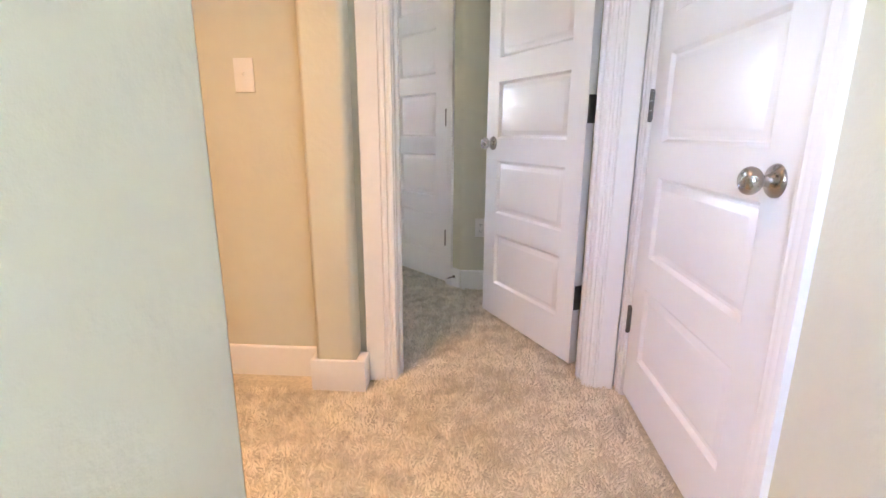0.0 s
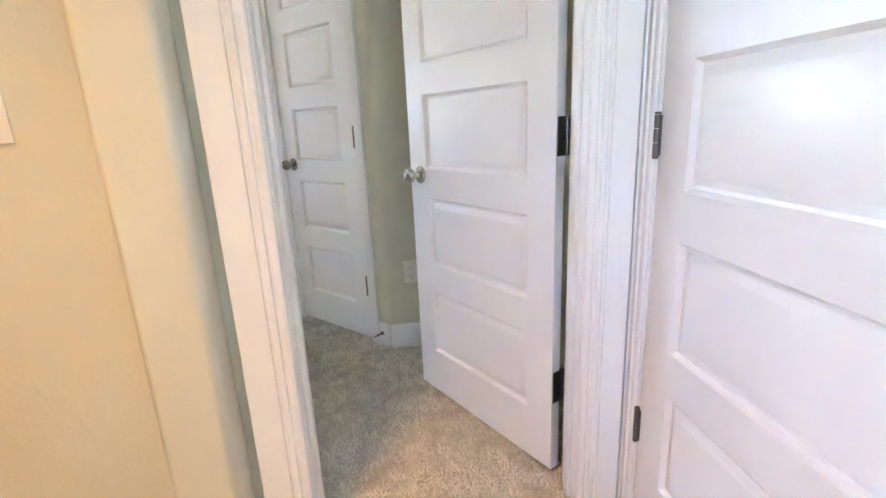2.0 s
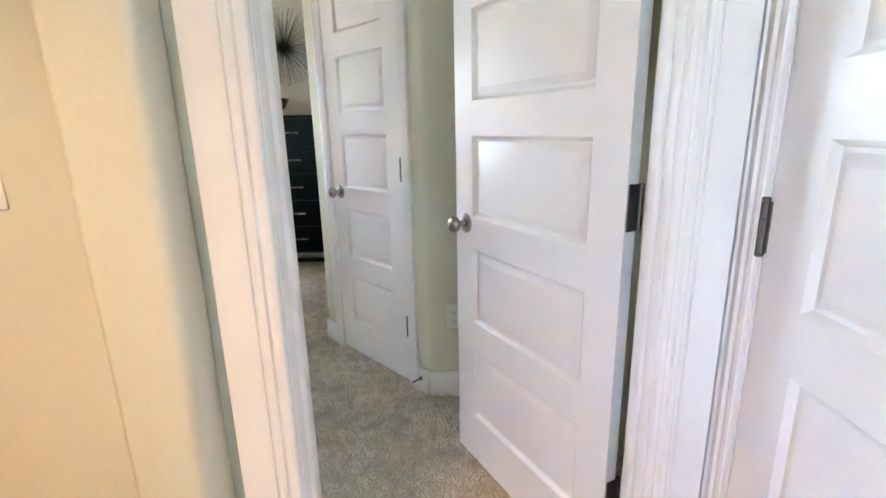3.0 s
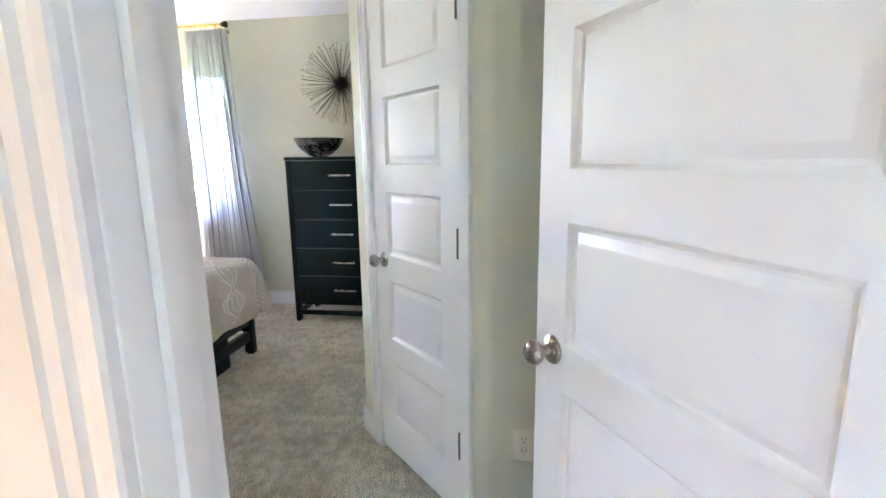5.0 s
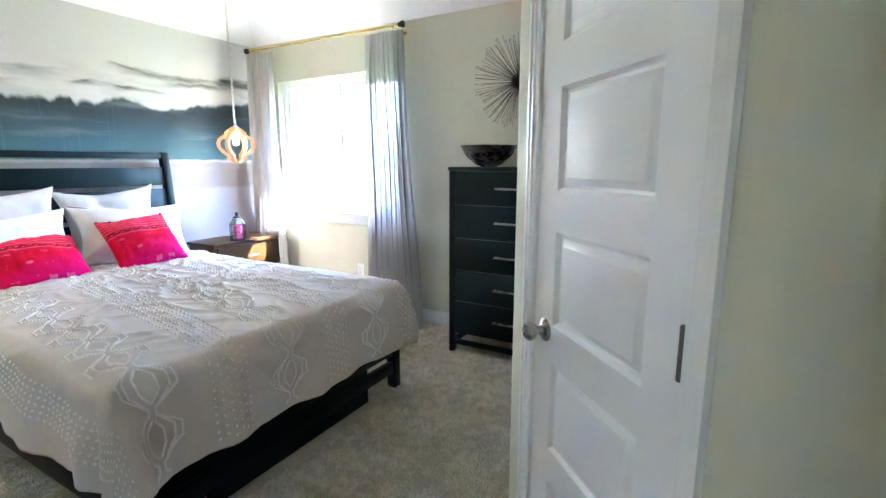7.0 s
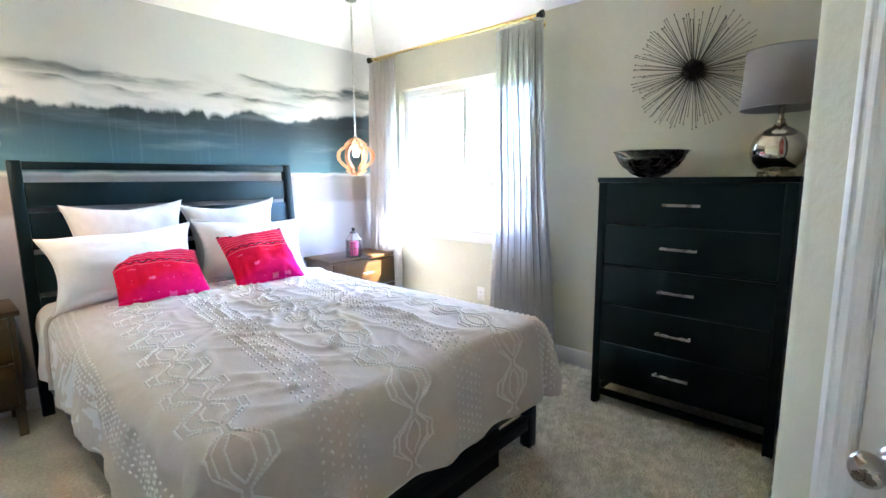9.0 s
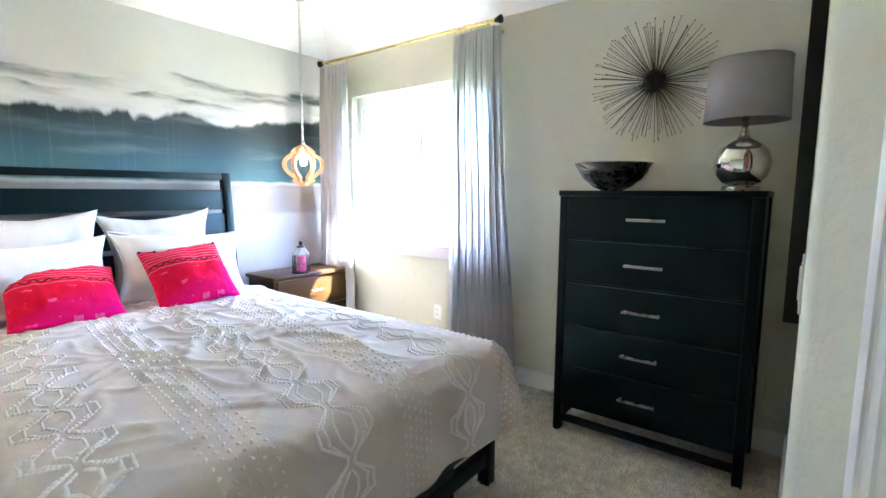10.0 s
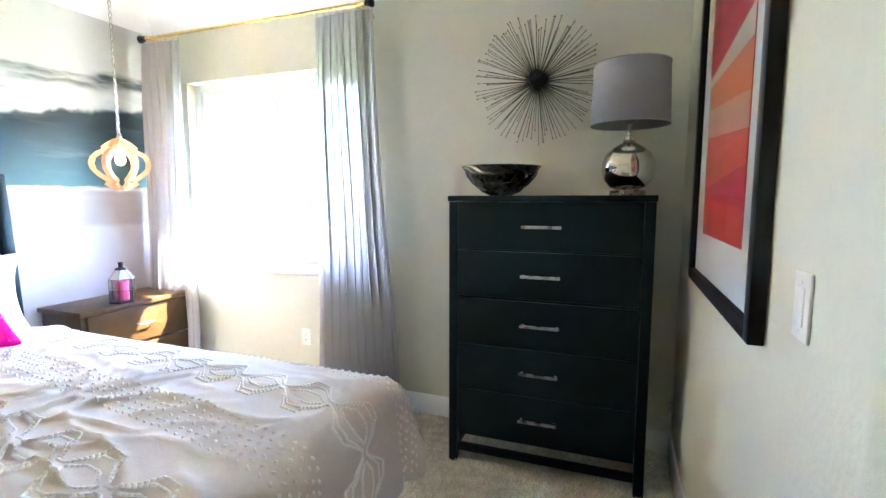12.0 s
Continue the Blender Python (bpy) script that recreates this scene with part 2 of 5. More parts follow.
def panel_mesh(w, t=0.035):
    """One raised field, its two faces set below the stiles."""
    bm = bmesh.new()
    x0, x1 = STILE + 0.0175, w - STILE - 0.0175
    z0, z1 = 0.0175, PANEL_H - 0.0175
    prof = ((0, 0.0140), (0.003, 0.0132), (0.017, 0.0044), (0.021, 0.0036))
    for y, s in ((0.0, 1), (-t, -1)):
        rings = [rect(bm, x0 + i, x1 - i, z0 + i, z1 - i, y - s * d) for i, d in prof]
        ring_faces(bm, rings)
        bm.faces.new(rings[-1])
    return bm


def knob_parts(door, x, z, y, out):
    """A round door knob with its rose; out: 1 towards the seen face, -1 to the other."""
    m = pose(x, y, z, -90 * out)
    bm = bmesh.new()
    lathe(bm, [(0.0335, 0.0), (0.0335, 0.003), (0.031, 0.007), (0.022, 0.011), (0.0145, 0.014), (0.012, 0.02), (0.0115, 0.028)], 28)
    rose = part("knob_rose", bm, M_NICKEL, door, "satin nickel rose", m, smooth=50)
    bm = bmesh.new()
    lathe(bm, [(0.0115, 0.027), (0.0135, 0.029), (0.018, 0.0325), (0.0225, 0.0365), (0.0260, 0.0415), (0.0278, 0.047), (0.0278, 0.0515), (0.0262, 0.0565), (0.0232, 0.0607), (0.0190, 0.0638), (0.0135, 0.0655), (0.0122, 0.0650), (0.0112, 0.0658), (0.0, 0.0663)], 36)
    part("knob", bm, M_NICKEL, rose, "round satin nickel knob", smooth=50)


def hinge_parts(door, x, side, dark=False):
    mat = M_DARKENED_NICKEL if dark else M_HINGE
    for z in (0.295, 1.045, 1.80):
        bm = bmesh.new()
        for k in range(3):
            lathe(bm, [(0.0068, -0.046 + k * 0.031), (0.0068, -0.046 + k * 0.031 + 0.0295)], 12)
        lathe(bm, [(0.003, 0.046), (0.0075, 0.047), (0.006, 0.052)], 12)
        lathe(bm, [(0.006, -0.052), (0.0075, -0.047), (0.003, -0.046)], 12)
        h = part("hinge", bm, mat, door, "nickel butt hinge coloured dark for its shaded place" if dark else "satin nickel butt hinge", pose(x - 0.003 * side, -0.04 if dark else 0.006, z))
        bm = bmesh.new()
        if dark:
            box(bm, -0.0035 * side, -0.0005 * side, 0.002, 0.040, -0.052, 0.052, bevel=0.001)
            for k in (-0.028, 0.0, 0.028):
                lathe(bm, [(0.004, -0.001), (0.004, 0.0005)], 10, pose(-0.004 * side, 0.02 + 0.006 * (k == 0), k, 0, -90 * side, 0))
        else:
            box(bm, 0.0, 0.010 * side, -0.006, -0.0035, -0.045, 0.045)
        part("hinge_leaf", bm, mat, h)


def door(name, m, w, hinge_at, label, dark=False, knobs=(1,), knob_z=0.905):
    d = thing(name, m, label, "door", kind="structure")
    part("slab", slab_mesh(w), M_DOOR, d, smooth=25)
    pm = mesh_of("panel", panel_mesh(w), M_DOOR, 25)
    for z in PANEL_Z:
        part("panel", pm, M_DOOR, d, m=pose(0, 0, z))
    kx = w - 0.066 if hinge_at == 0 else 0.066
    for o in knobs:
        knob_parts(d, kx, knob_z, 0.0 if o > 0 else -0.035, o)
    hinge_parts(d, hinge_at, 1 if hinge_at == 0 else -1, dark)
    bm = boxes((w - 0.001, w + 0.0012, -0.030, -0.006, 0.875, 0.935) if hinge_at == 0 else (-0.0012, 0.001, -0.030, -0.006, 0.875, 0.935))
    part("latch_plate", bm, M_NICKEL, d)
    return d


def casing(name, m, x0, x1, h, w0=0.07, w1=0.07, t=0.017, label="white moulded door casing"):
    """Two legs and a head round an opening, in the wall's own frame (y out of the wall)."""
    ob = thing(name, m, label, "trim", kind="structure")
    for leg, a, b, s in (("casing_leg", x0 - w0, x0 - 0.004, 1), ("casing_leg", x1 + w1, x1 + 0.004, -1)):
        bm = bmesh.new()
        wd = abs(b - a)
        prof = [(0, 0), (0, t * 0.94), (0.002, t), (wd - 0.048, t), (wd - 0.046, t * 0.76), (wd - 0.041, t * 0.74), (wd - 0.036, t * 0.90), (wd - 0.027, t * 0.90), (wd - 0.023, t * 0.62), (wd - 0.017, t * 0.60), (wd - 0.012, t * 0.74), (wd - 0.003, t * 0.68), (wd, t * 0.5), (wd, 0)]
        lo, hi = ([bm.verts.new((a + s * u, v, z)) for u, v in prof] for z in (0.0, h + 0.004))
        for k in range(len(prof)):
            j = (k + 1) % len(prof)
            bm.faces.new((lo[k], lo[j], hi[j], hi[k]))
        bm.faces.new(lo), bm.faces.new(hi)
        part(leg, bm, M_TRIM, ob, smooth=30)
    bm = boxes((x0 - w0, x1 + w1, 0, t, h + 0.005, h + 0.075), bevel=0.003)
    part("casing_head", bm, M_TRIM, ob)
    return ob


def jamb(name, m, x0, x1, h, depth, stop_y, label="white painted door jamb with a stop"):
    ob = thing(name, m, label, "trim", kind="structure")
    part("jamb_side", boxes((x0 - 0.019, x0 - 0.001, -depth, 0.001, 0, h + 0.02), (x0 - 0.001, x0 + 0.010, stop_y - 0.033, stop_y, 0, h), bevel=0.0015), M_TRIM, ob)
    part("jamb_side", boxes((x1 + 0.001, x1 + 0.019, -depth, 0.001, 0, h + 0.02), (x1 - 0.010, x1 + 0.001, stop_y - 0.033, stop_y, 0, h), bevel=0.0015), M_TRIM, ob)
    part("jamb_head", boxes((x0, x1, -depth, 0.001, h + 0.002, h + 0.02), (x0 + 0.011, x1 - 0.011, stop_y - 0.033, stop_y, h - 0.010, h + 0.002), bevel=0.0015), M_TRIM, ob)
    return ob


# bedroom doorway, seen from the hall: local x runs to -x of the world, y out into the hall
M_SW = pose(0, Y_HALL, 0, 0, 0, 180)
jamb("door_jamb_bedroom", M_SW, -OX1, -OX0, DOOR_H, Y_BED - Y_HALL + 0.010, -0.035)
casing("door_casing_hall", M_SW, -OX1, -OX0, DOOR_H, w0=0.115, w1=0.124, t=0.026)
casing("door_casing_bedroom", pose(0, Y_BED, 0), OX0, OX1, DOOR_H, t=0.014)
LEAF = pose(0.712, 2.116, 0.018, 0, 0, math.degrees(math.atan2(0.8734, -0.487)))
door("door_1", LEAF, 0.730, 0, "white five-panel bedroom door standing open", dark=True, knobs=(1, -1))
tagged(part("strike_plate", boxes((OX0 - 0.0005, OX0 + 0.0015, 2.034, 2.064, 0.895, 0.955)), M_NICKEL), "satin nickel strike plate on the door jamb", "strike plate")

# closed door of the hall wall
M_RW = pose(X_R, 0, 0, 0, 0, 90)
jamb("door_jamb_hall", M_RW, D_Y0, D_Y1, DOOR_H, 0.121, -0.040)
casing("door_casing_side", M_RW, D_Y0, D_Y1, DOOR_H, w0=0.072, w1=0.072)
door("door_2", pose(X_R, D_Y0 + 0.003, 0.018, 0, 0, 90), D_Y1 - D_Y0 - 0.006, D_Y1 - D_Y0 - 0.006, "closed white five-panel door with a keyed nickel knob", knob_z=0.868)

# closet door on the slanting wall
jamb("door_jamb_closet", AWP, C0, C1, DOOR_H, 0.11, -0.040)
casing("door_casing_closet", AWP, C0, C1, DOOR_H, w0=0.065, w1=0.065)
door("door_3", AWP @ pose(C0 + 0.003, 0.001, 0.018), C1 - C0 - 0.006, 0, "closed narrow white five-panel closet door")
structure("closet_back", boxes((0.0, ALEN, -0.42, -0.40, 0, H)), M_WALL, "plain wall closing the closet", "wall").matrix_basis = AWP


def baseboard(name, m, length, h=0.128, t=0.014):
    bm = bmesh.new()
    prof = [(0.0, 0.0), (t, 0.0), (t, h - 0.016), (t - 0.004, h - 0.004), (t - 0.009, h), (0.0, h)]
    a, b = ([bm.verts.new((x, y, z)) for y, z in prof] for x in (0.0, length))
    for k in range(len(prof)):
        j = (k + 1) % len(prof)
        bm.faces.new((a[k], a[j], b[j], b[k]))
    bm.faces.new(a), bm.faces.new(b)
    ob = structure(name, bm, M_TRIM, "white painted baseboard along the wall", "baseboard", smooth=30)
    ob.matrix_basis = m
    return ob


# each runs along local x with its face towards local +y
baseboard("baseboard", pose(-0.300, Y_HALL, 0, 0, 0, 180), 2.10)
structure("baseboard", boxes((-0.317, -0.106, 1.855, 1.872, 0, 0.128), (-0.317, -0.300, 1.872, 1.958, 0, 0.128), (-0.143, -0.106, 1.872, 1.946, 0, 0.128), bevel=0.003), M_TRIM, "white baseboard wrapped round the wall end", "baseboard")
baseboard("baseboard", pose(X_R, -2.6, 0, 0, 0, 90), D_Y0 - 0.074 + 2.6)
baseboard("baseboard", pose(NEAR[0], NEAR[1] - 0.01, 0, 0, 0, -90), 3.4)
baseboard("baseboard", pose(X_PIC, Y_WIN, 0, 0, 0, -90).copy() @ pose(0, 0, 0, 0, 0, 180) @ pose(-1.97, 0, 0), 1.97)
baseboard("baseboard", pose(X_PIC, Y_WIN, 0, 0, 0, 180), 3.58)
baseboard("baseboard", pose(1.0, 3.128, 0, 0, 0, 180), 0.775)
baseboard("baseboard", AWP, C0 - 0.067)
baseboard("baseboard", AWP @ pose(C1 + 0.067, 0, 0), ALEN - C1 - 0.062)
baseboard("baseboard", pose(X_HEAD, Y_BED, 0, 0, 0, -90) @ pose(-3.65, 0, 0, 0, 0, 0), 3.65)
baseboard("baseboard", pose(X_HEAD, Y_BED, 0), OX0 - 0.072 - X_HEAD)


# ---------------------------------------------------------------- node materials with a pattern of their own
class Net:
    """Small helper to write node maths."""

    def __init__(self, name, rough=0.6, **more):
        self.mat = bpy.data.materials.new(name)
        self.mat.use_nodes = True
        self.t = self.mat.node_tree
        self.bsdf = self.t.nodes["Principled BSDF"]
        self.bsdf.inputs["Roughness"].default_value = rough
        for key, value in more.items():
            self.bsdf.inputs[key.replace("_", " ")].default_value = value
        self.pos = self.t.nodes.new("ShaderNodeTexCoord").outputs["Object"]
        sep = self.t.nodes.new("ShaderNodeSeparateXYZ")
        self.t.links.new(self.pos, sep.inputs[0])
        self.x, self.y, self.z = sep.outputs

    def put(self, value, socket):
        if isinstance(value, bpy.types.NodeSocket):
            self.t.links.new(value, socket)
        else:
            socket.default_value = value

    def math(self, op, a, b=0.0, c=0.0):
        n = self.t.nodes.new("ShaderNodeMath")
        n.operation = op
        for v, s in zip((a, b, c), n.inputs):
            self.put(v, s)
        return n.outputs[0]

    def noise(self, scale, detail=3.0, stretch=(1, 1, 1), rough=0.5):
        mp = self.t.nodes.new("ShaderNodeMapping")
        mp.inputs["Scale"].default_value = stretch
        self.t.links.new(self.pos, mp.inputs[0])
        n = self.t.nodes.new("ShaderNodeTexNoise")
        n.inputs["Scale"].default_value, n.inputs["Detail"].default_value, n.inputs["Roughness"].default_value = scale, detail, rough
        self.t.links.new(mp.outputs[0], n.inputs["Vector"])
        return n.outputs["Fac"]

    def ramp(self, fac, stops, mode="LINEAR"):
        r = self.t.nodes.new("ShaderNodeValToRGB")
        r.color_ramp.interpolation = mode
        e = r.color_ramp.elements
        while len(e) < len(stops):
            e.new(0.5)
        for el, (p, c) in zip(e, stops):
            el.position, el.color = p, (*c, 1) if len(c) == 3 else c
        self.put(fac, r.inputs[0])
        return r.outputs[0]

    def mix(self, fac, a, b):
        n = self.t.nodes.new("ShaderNodeMix")
        n.data_type = "RGBA"
        self.put(fac, n.inputs[0])
        self.put(a if isinstance(a, bpy.types.NodeSocket) else (*a, 1), n.inputs[6])
        self.put(b if isinstance(b, bpy.types.NodeSocket) else (*b, 1), n.inputs[7])
        return n.outputs[2]

    def step(self, v, lo, hi):
        n = self.t.nodes.new("ShaderNodeMapRange")
        n.interpolation_type = "SMOOTHSTEP"
        self.put(v, n.inputs[0])
        n.inputs[1].default_value, n.inputs[2].default_value = lo, hi
        return n.outputs[0]

    def bump(self, height, strength=0.4, distance=0.003):
        n = self.t.nodes.new("ShaderNodeBump")
        n.inputs["Strength"].default_value, n.inputs["Distance"].default_value = strength, distance
        self.put(height, n.inputs["Height"])
        self.t.links.new(n.outputs[0], self.bsdf.inputs["Normal"])

    def done(self, color):
        self.put(color, self.bsdf.inputs["Base Color"])
        return self.mat


def mural_material():
    """Wall covering: a misty landscape in watercolour bands, with long dark wisps above a torn teal band."""
    n = Net("mural_wallcovering", 0.75)
    drip = n.math("SUBTRACT", n.noise(1.0, 4, (1, 13, 1.2)), 0.5)
    hill = n.math("SUBTRACT", n.noise(1.0, 3, (1, 2.2, 1.5)), 0.5)
    edge = n.math("SUBTRACT", n.noise(1.0, 5, (1, 6, 7)), 0.5)
    left = n.step(n.y, 4.70, 4.20)

    def mound(centre, reach):
        return n.math("MULTIPLY", n.step(n.y, centre - reach, centre), n.step(n.y, centre + reach, centre))

    # the torn upper edge of the teal band
    crest = n.math("ADD", 1.835, n.math("MULTIPLY", mound(4.46, 0.26), 0.075))
    crest = n.math("ADD", crest, n.math("MULTIPLY", mound(4.05, 0.09), 0.05))
    crest = n.math("ADD", crest, n.math("MULTIPLY", n.math("MAXIMUM", n.math("SUBTRACT", n.y, 4.70), 0.0), 0.15))
    crest = n.math("ADD", crest, n.math("MULTIPLY", hill, n.math("MULTIPLY", left, 0.10)))
    crest = n.math("ADD", crest, n.math("MULTIPLY", drip, n.math("ADD", 0.025, n.math("MULTIPLY", left, 0.08))))
    over = n.math("SUBTRACT", n.math("ADD", n.z, n.math("MULTIPLY", edge, 0.10)), crest)
    soft = n.math("ADD", n.z, n.math("MULTIPLY", edge, 0.035))
    low = n.ramp(n.math("DIVIDE", soft, 2.54), [(0.0, (0.38, 0.39, 0.44)), (0.455, (0.40, 0.41, 0.465)), (0.468, (0.29, 0.285, 0.29)), (0.552, (0.27, 0.265, 0.27)), (0.560, (0.50, 0.51, 0.52)), (0.566, (0.055, 0.135, 0.165)), (0.625, (0.036, 0.092, 0.118)), (0.68, (0.018, 0.042, 0.055)), (0.72, (0.010, 0.022, 0.028)), (1.0, (0.02, 0.04, 0.05))])
    wash = n.noise(1.0, 4, (1, 1.4, 10))
    low = n.mix(n.math("MULTIPLY", n.step(wash, 0.50, 0.75), 0.16), low, (0.40, 0.45, 0.47))
    streak = n.math("MULTIPLY", n.step(n.noise(1.0, 3, (1, 46, 1.0)), 0.56, 0.72), left)
    low = n.mix(n.math("MULTIPLY", streak, 0.05), low, (0.5, 0.54, 0.55))

    # wisps: long thin dark washes over pale paper
    bend = n.math("MULTIPLY", n.math("SUBTRACT", n.noise(1.0, 2, (1, 2.0, 0.2)), 0.5), 0.13)
    torn = n.math("MULTIPLY", edge, 0.05)

    def wisp(height, slope, y0, thick, strength, to=9.0):
        line = n.math("ADD", n.math("ADD", height, n.math("MULTIPLY", n.math("SUBTRACT", n.y, 4.4), slope)), bend)
        away = n.math("ADD", n.math("SUBTRACT", n.z, line), torn)
        upper = n.step(away, thick, 0.0)
        below = n.step(away, -thick * 3.2, 0.0)
        body = n.math("MULTIPLY", n.math("MULTIPLY", upper, below), n.math("ADD", 0.35, n.math("MULTIPLY", n.step(n.noise(1.0, 4, (1, 3.5, 16)), 0.40, 0.62), 0.65)))
        ends = n.math("MULTIPLY", n.step(n.y, y0, y0 + 0.14), n.step(n.y, to, to - 0.4))
        return n.math("MULTIPLY", n.math("MULTIPLY", body, ends), strength)

    paper = n.mix(n.noise(3, 3), (0.55, 0.545, 0.54), (0.60, 0.595, 0.585))
    haze = n.math("MULTIPLY", n.math("MULTIPLY", n.step(n.z, 2.17, 2.02), n.step(n.noise(1.0, 5, (1, 2.0, 9)), 0.42, 0.64)), 0.6)
    paper = n.mix(haze, paper, (0.33, 0.36, 0.37))
    for height, slope, y0, thick, strength, to in ((2.145, 0.02, 4.32, 0.020, 0.85, 9.0), (1.995, 0.03, 4.05, 0.014, 0.90, 5.3), (2.07, 0.06, 4.75, 0.016, 0.70, 9.0), (2.07, 0.01, 2.2, 0.022, 0.75, 4.2), (1.965, -0.02, 3.0, 0.014, 0.8, 3.95), (2.12, 0.05, 5.25, 0.045, 0.95, 9.0)):
        paper = n.mix(wisp(height, slope, y0, thick, strength, to), paper, (0.045, 0.065, 0.07))
    n.bump(n.noise(60, 3), 0.15, 0.002)
    return n.done(n.mix(n.step(over, -0.014, 0.028), low, paper))


def cushion_material():
    """Woven cushion cover: red to magenta with rows of stripes and broken motifs."""
    n = Net("woven_magenta_cloth", 0.9, Sheen_Weight=0.0, Specular_IOR_Level=0.1)
    base = n.ramp(n.math("SUBTRACT", n.math("ADD", n.math("MULTIPLY", n.z, 1.8), n.math("MULTIPLY", n.noise(7, 3), 0.35)), n.math("MULTIPLY", n.x, 0.8)),
                  [(0.0, (0.78, 0.002, 0.30)), (0.22, (0.76, 0.002, 0.14)), (0.45, (0.74, 0.003, 0.035)), (0.85, (0.66, 0.005, 0.06))])
    lines = n.math("SINE", n.math("MULTIPLY", n.z, 300.0))
    fine = n.math("MULTIPLY", n.step(lines, 0.55, 0.8), n.step(n.z, 0.215, 0.225))
    base = n.mix(n.math("MULTIPLY", fine, 0.38), base, (0.72, 0.42, 0.42))
    zig = n.math("ABSOLUTE", n.math("SUBTRACT", n.math("FRACT", n.math("MULTIPLY", n.x, 17.0)), 0.5))
    zz = n.math("ABSOLUTE", n.math("SUBTRACT", n.z, n.math("ADD", 0.248, n.math("MULTIPLY", zig, 0.032))))
    base = n.mix(n.math("SUBTRACT", 1.0, n.step(zz, 0.003, 0.006)), base, (0.05, 0.012, 0.03))
    cells = n.math("MULTIPLY", n.step(n.math("SINE", n.math("MULTIPLY", n.x, 74.0)), 0.0, 0.3), n.step(n.math("SINE", n.math("MULTIPLY", n.z, 68.0)), 0.55, 0.8))
    motif = n.math("MULTIPLY", n.math("MULTIPLY", cells, n.math("MULTIPLY", n.step(n.noise(21, 3), 0.50, 0.60), 0.8)), n.math("SUBTRACT", 1.0, n.step(n.z, 0.195, 0.21)))
    base = n.mix(motif, base, n.mix(n.step(n.noise(5, 1), 0.54, 0.62), (0.85, 0.20, 0.38), (0.80, 0.30, 0.07)))
    weave = n.math("MULTIPLY", n.math("SINE", n.math("MULTIPLY", n.x, 1400.0)), n.math("SINE", n.math("MULTIPLY", n.z, 1400.0)))
    n.bump(n.math("ADD", weave, n.math("MULTIPLY", n.noise(60, 3), 2.0)), 0.35, 0.0012)
    return n.done(base)


def sheer_material():
    m = bpy.data.materials.new("sheer_grey_voile")
    m.use_nodes = True
    nt = m.node_tree
    out = nt.nodes["Material Output"]
    dif, tra, clear = (nt.nodes.new("ShaderNodeBsdf" + k) for k in ("Diffuse", "Translucent", "Transparent"))
    col = (0.52, 0.515, 0.53, 1)
    dif.inputs[0].default_value, tra.inputs[0].default_value = col, col
    weave = nt.nodes.new("ShaderNodeTexNoise")
    weave.inputs["Scale"].default_value = 400
    a, b = nt.nodes.new("ShaderNodeMixShader"), nt.nodes.new("ShaderNodeMixShader")
    a.inputs[0].default_value = 0.40
    nt.links.new(dif.outputs[0], a.inputs[1]), nt.links.new(tra.outputs[0], a.inputs[2])
    mr = nt.nodes.new("ShaderNodeMapRange")
    mr.inputs["To Min"].default_value, mr.inputs["To Max"].default_value = 0.0, 0.09
    nt.links.new(weave.outputs["Fac"], mr.inputs["Value"]), nt.links.new(mr.outputs[0], b.inputs[0])
    nt.links.new(a.outputs[0], b.inputs[1]), nt.links.new(clear.outputs[0], b.inputs[2])
    nt.links.new(b.outputs[0], out.inputs["Surface"])
    return m


def glow(name, color, strength):
    m = bpy.data.materials.new(name)
    m.use_nodes = True
    b = m.node_tree.nodes["Principled BSDF"]
    b.inputs["Emission Color"].default_value, b.inputs["Emission Strength"].default_value = (*color, 1), strength
    b.inputs["Base Color"].default_value = (*color, 1)
    return m


M_MURAL = mural_material()
M_PINK = cushion_material()
M_SHEER = sheer_material()
M_BULB = glow("lit_bulb", (1.0, 0.74, 0.40), 1.2)
M_DUVET = material("grey_cotton_duvet", (0.62, 0.56, 0.51), 0.9, vary=0.05, scale=5, bump=0.35, bump_scale=26, fine=0.3, Sheen_Weight=0.2)
M_TUFT = material("white_tufted_yarn", (0.80, 0.78, 0.74), 0.95, vary=0.08, scale=60, bump=0.5, bump_scale=300)
M_LINEN = material("white_cotton", (0.80, 0.79, 0.79), 0.9, vary=0.03, scale=5, bump=0.3, bump_scale=22, fine=0.2)
M_SHAM = material("pale_grey_linen", (0.62, 0.60, 0.60), 0.9, vary=0.05, scale=8, bump=0.3, bump_scale=26, fine=0.4)
M_PIPING = material("grey_piping", (0.38, 0.37, 0.38), 0.9)
M_BRASS = material("brushed_brass", (0.72, 0.55, 0.20), 0.25, 1.0, vary=0.05, scale=30)
M_BLACK = material("black_enamel", (0.006, 0.006, 0.0065), 0.4, vary=0.2, scale=30, Specular_IOR_Level=0.25)
M_RIBWOOD = material("pale_carved_wood", (0.58, 0.32, 0.16), 0.55, vary=0.16, scale=30, bump=0.2, bump_scale=120)
M_CHROME = material("mercury_glass", (0.62, 0.58, 0.52), 0.07, 1.0, vary=0.18, scale=22)
M_SHADE = material("grey_linen_shade", (0.33, 0.325, 0.33), 0.9, vary=0.06, scale=12, bump=0.4, bump_scale=260)
M_HAMMER = material("hammered_dark_metal", (0.10, 0.095, 0.08), 0.27, 1.0, vary=0.25, scale=18)
M_BOWL_IN = material("black_bowl_lacquer", (0.03, 0.03, 0.03), 0.35, vary=0.2)
M_ROD = material("aged_steel_rod", (0.085, 0.08, 0.07), 0.4, 0.6, vary=0.3, scale=25)
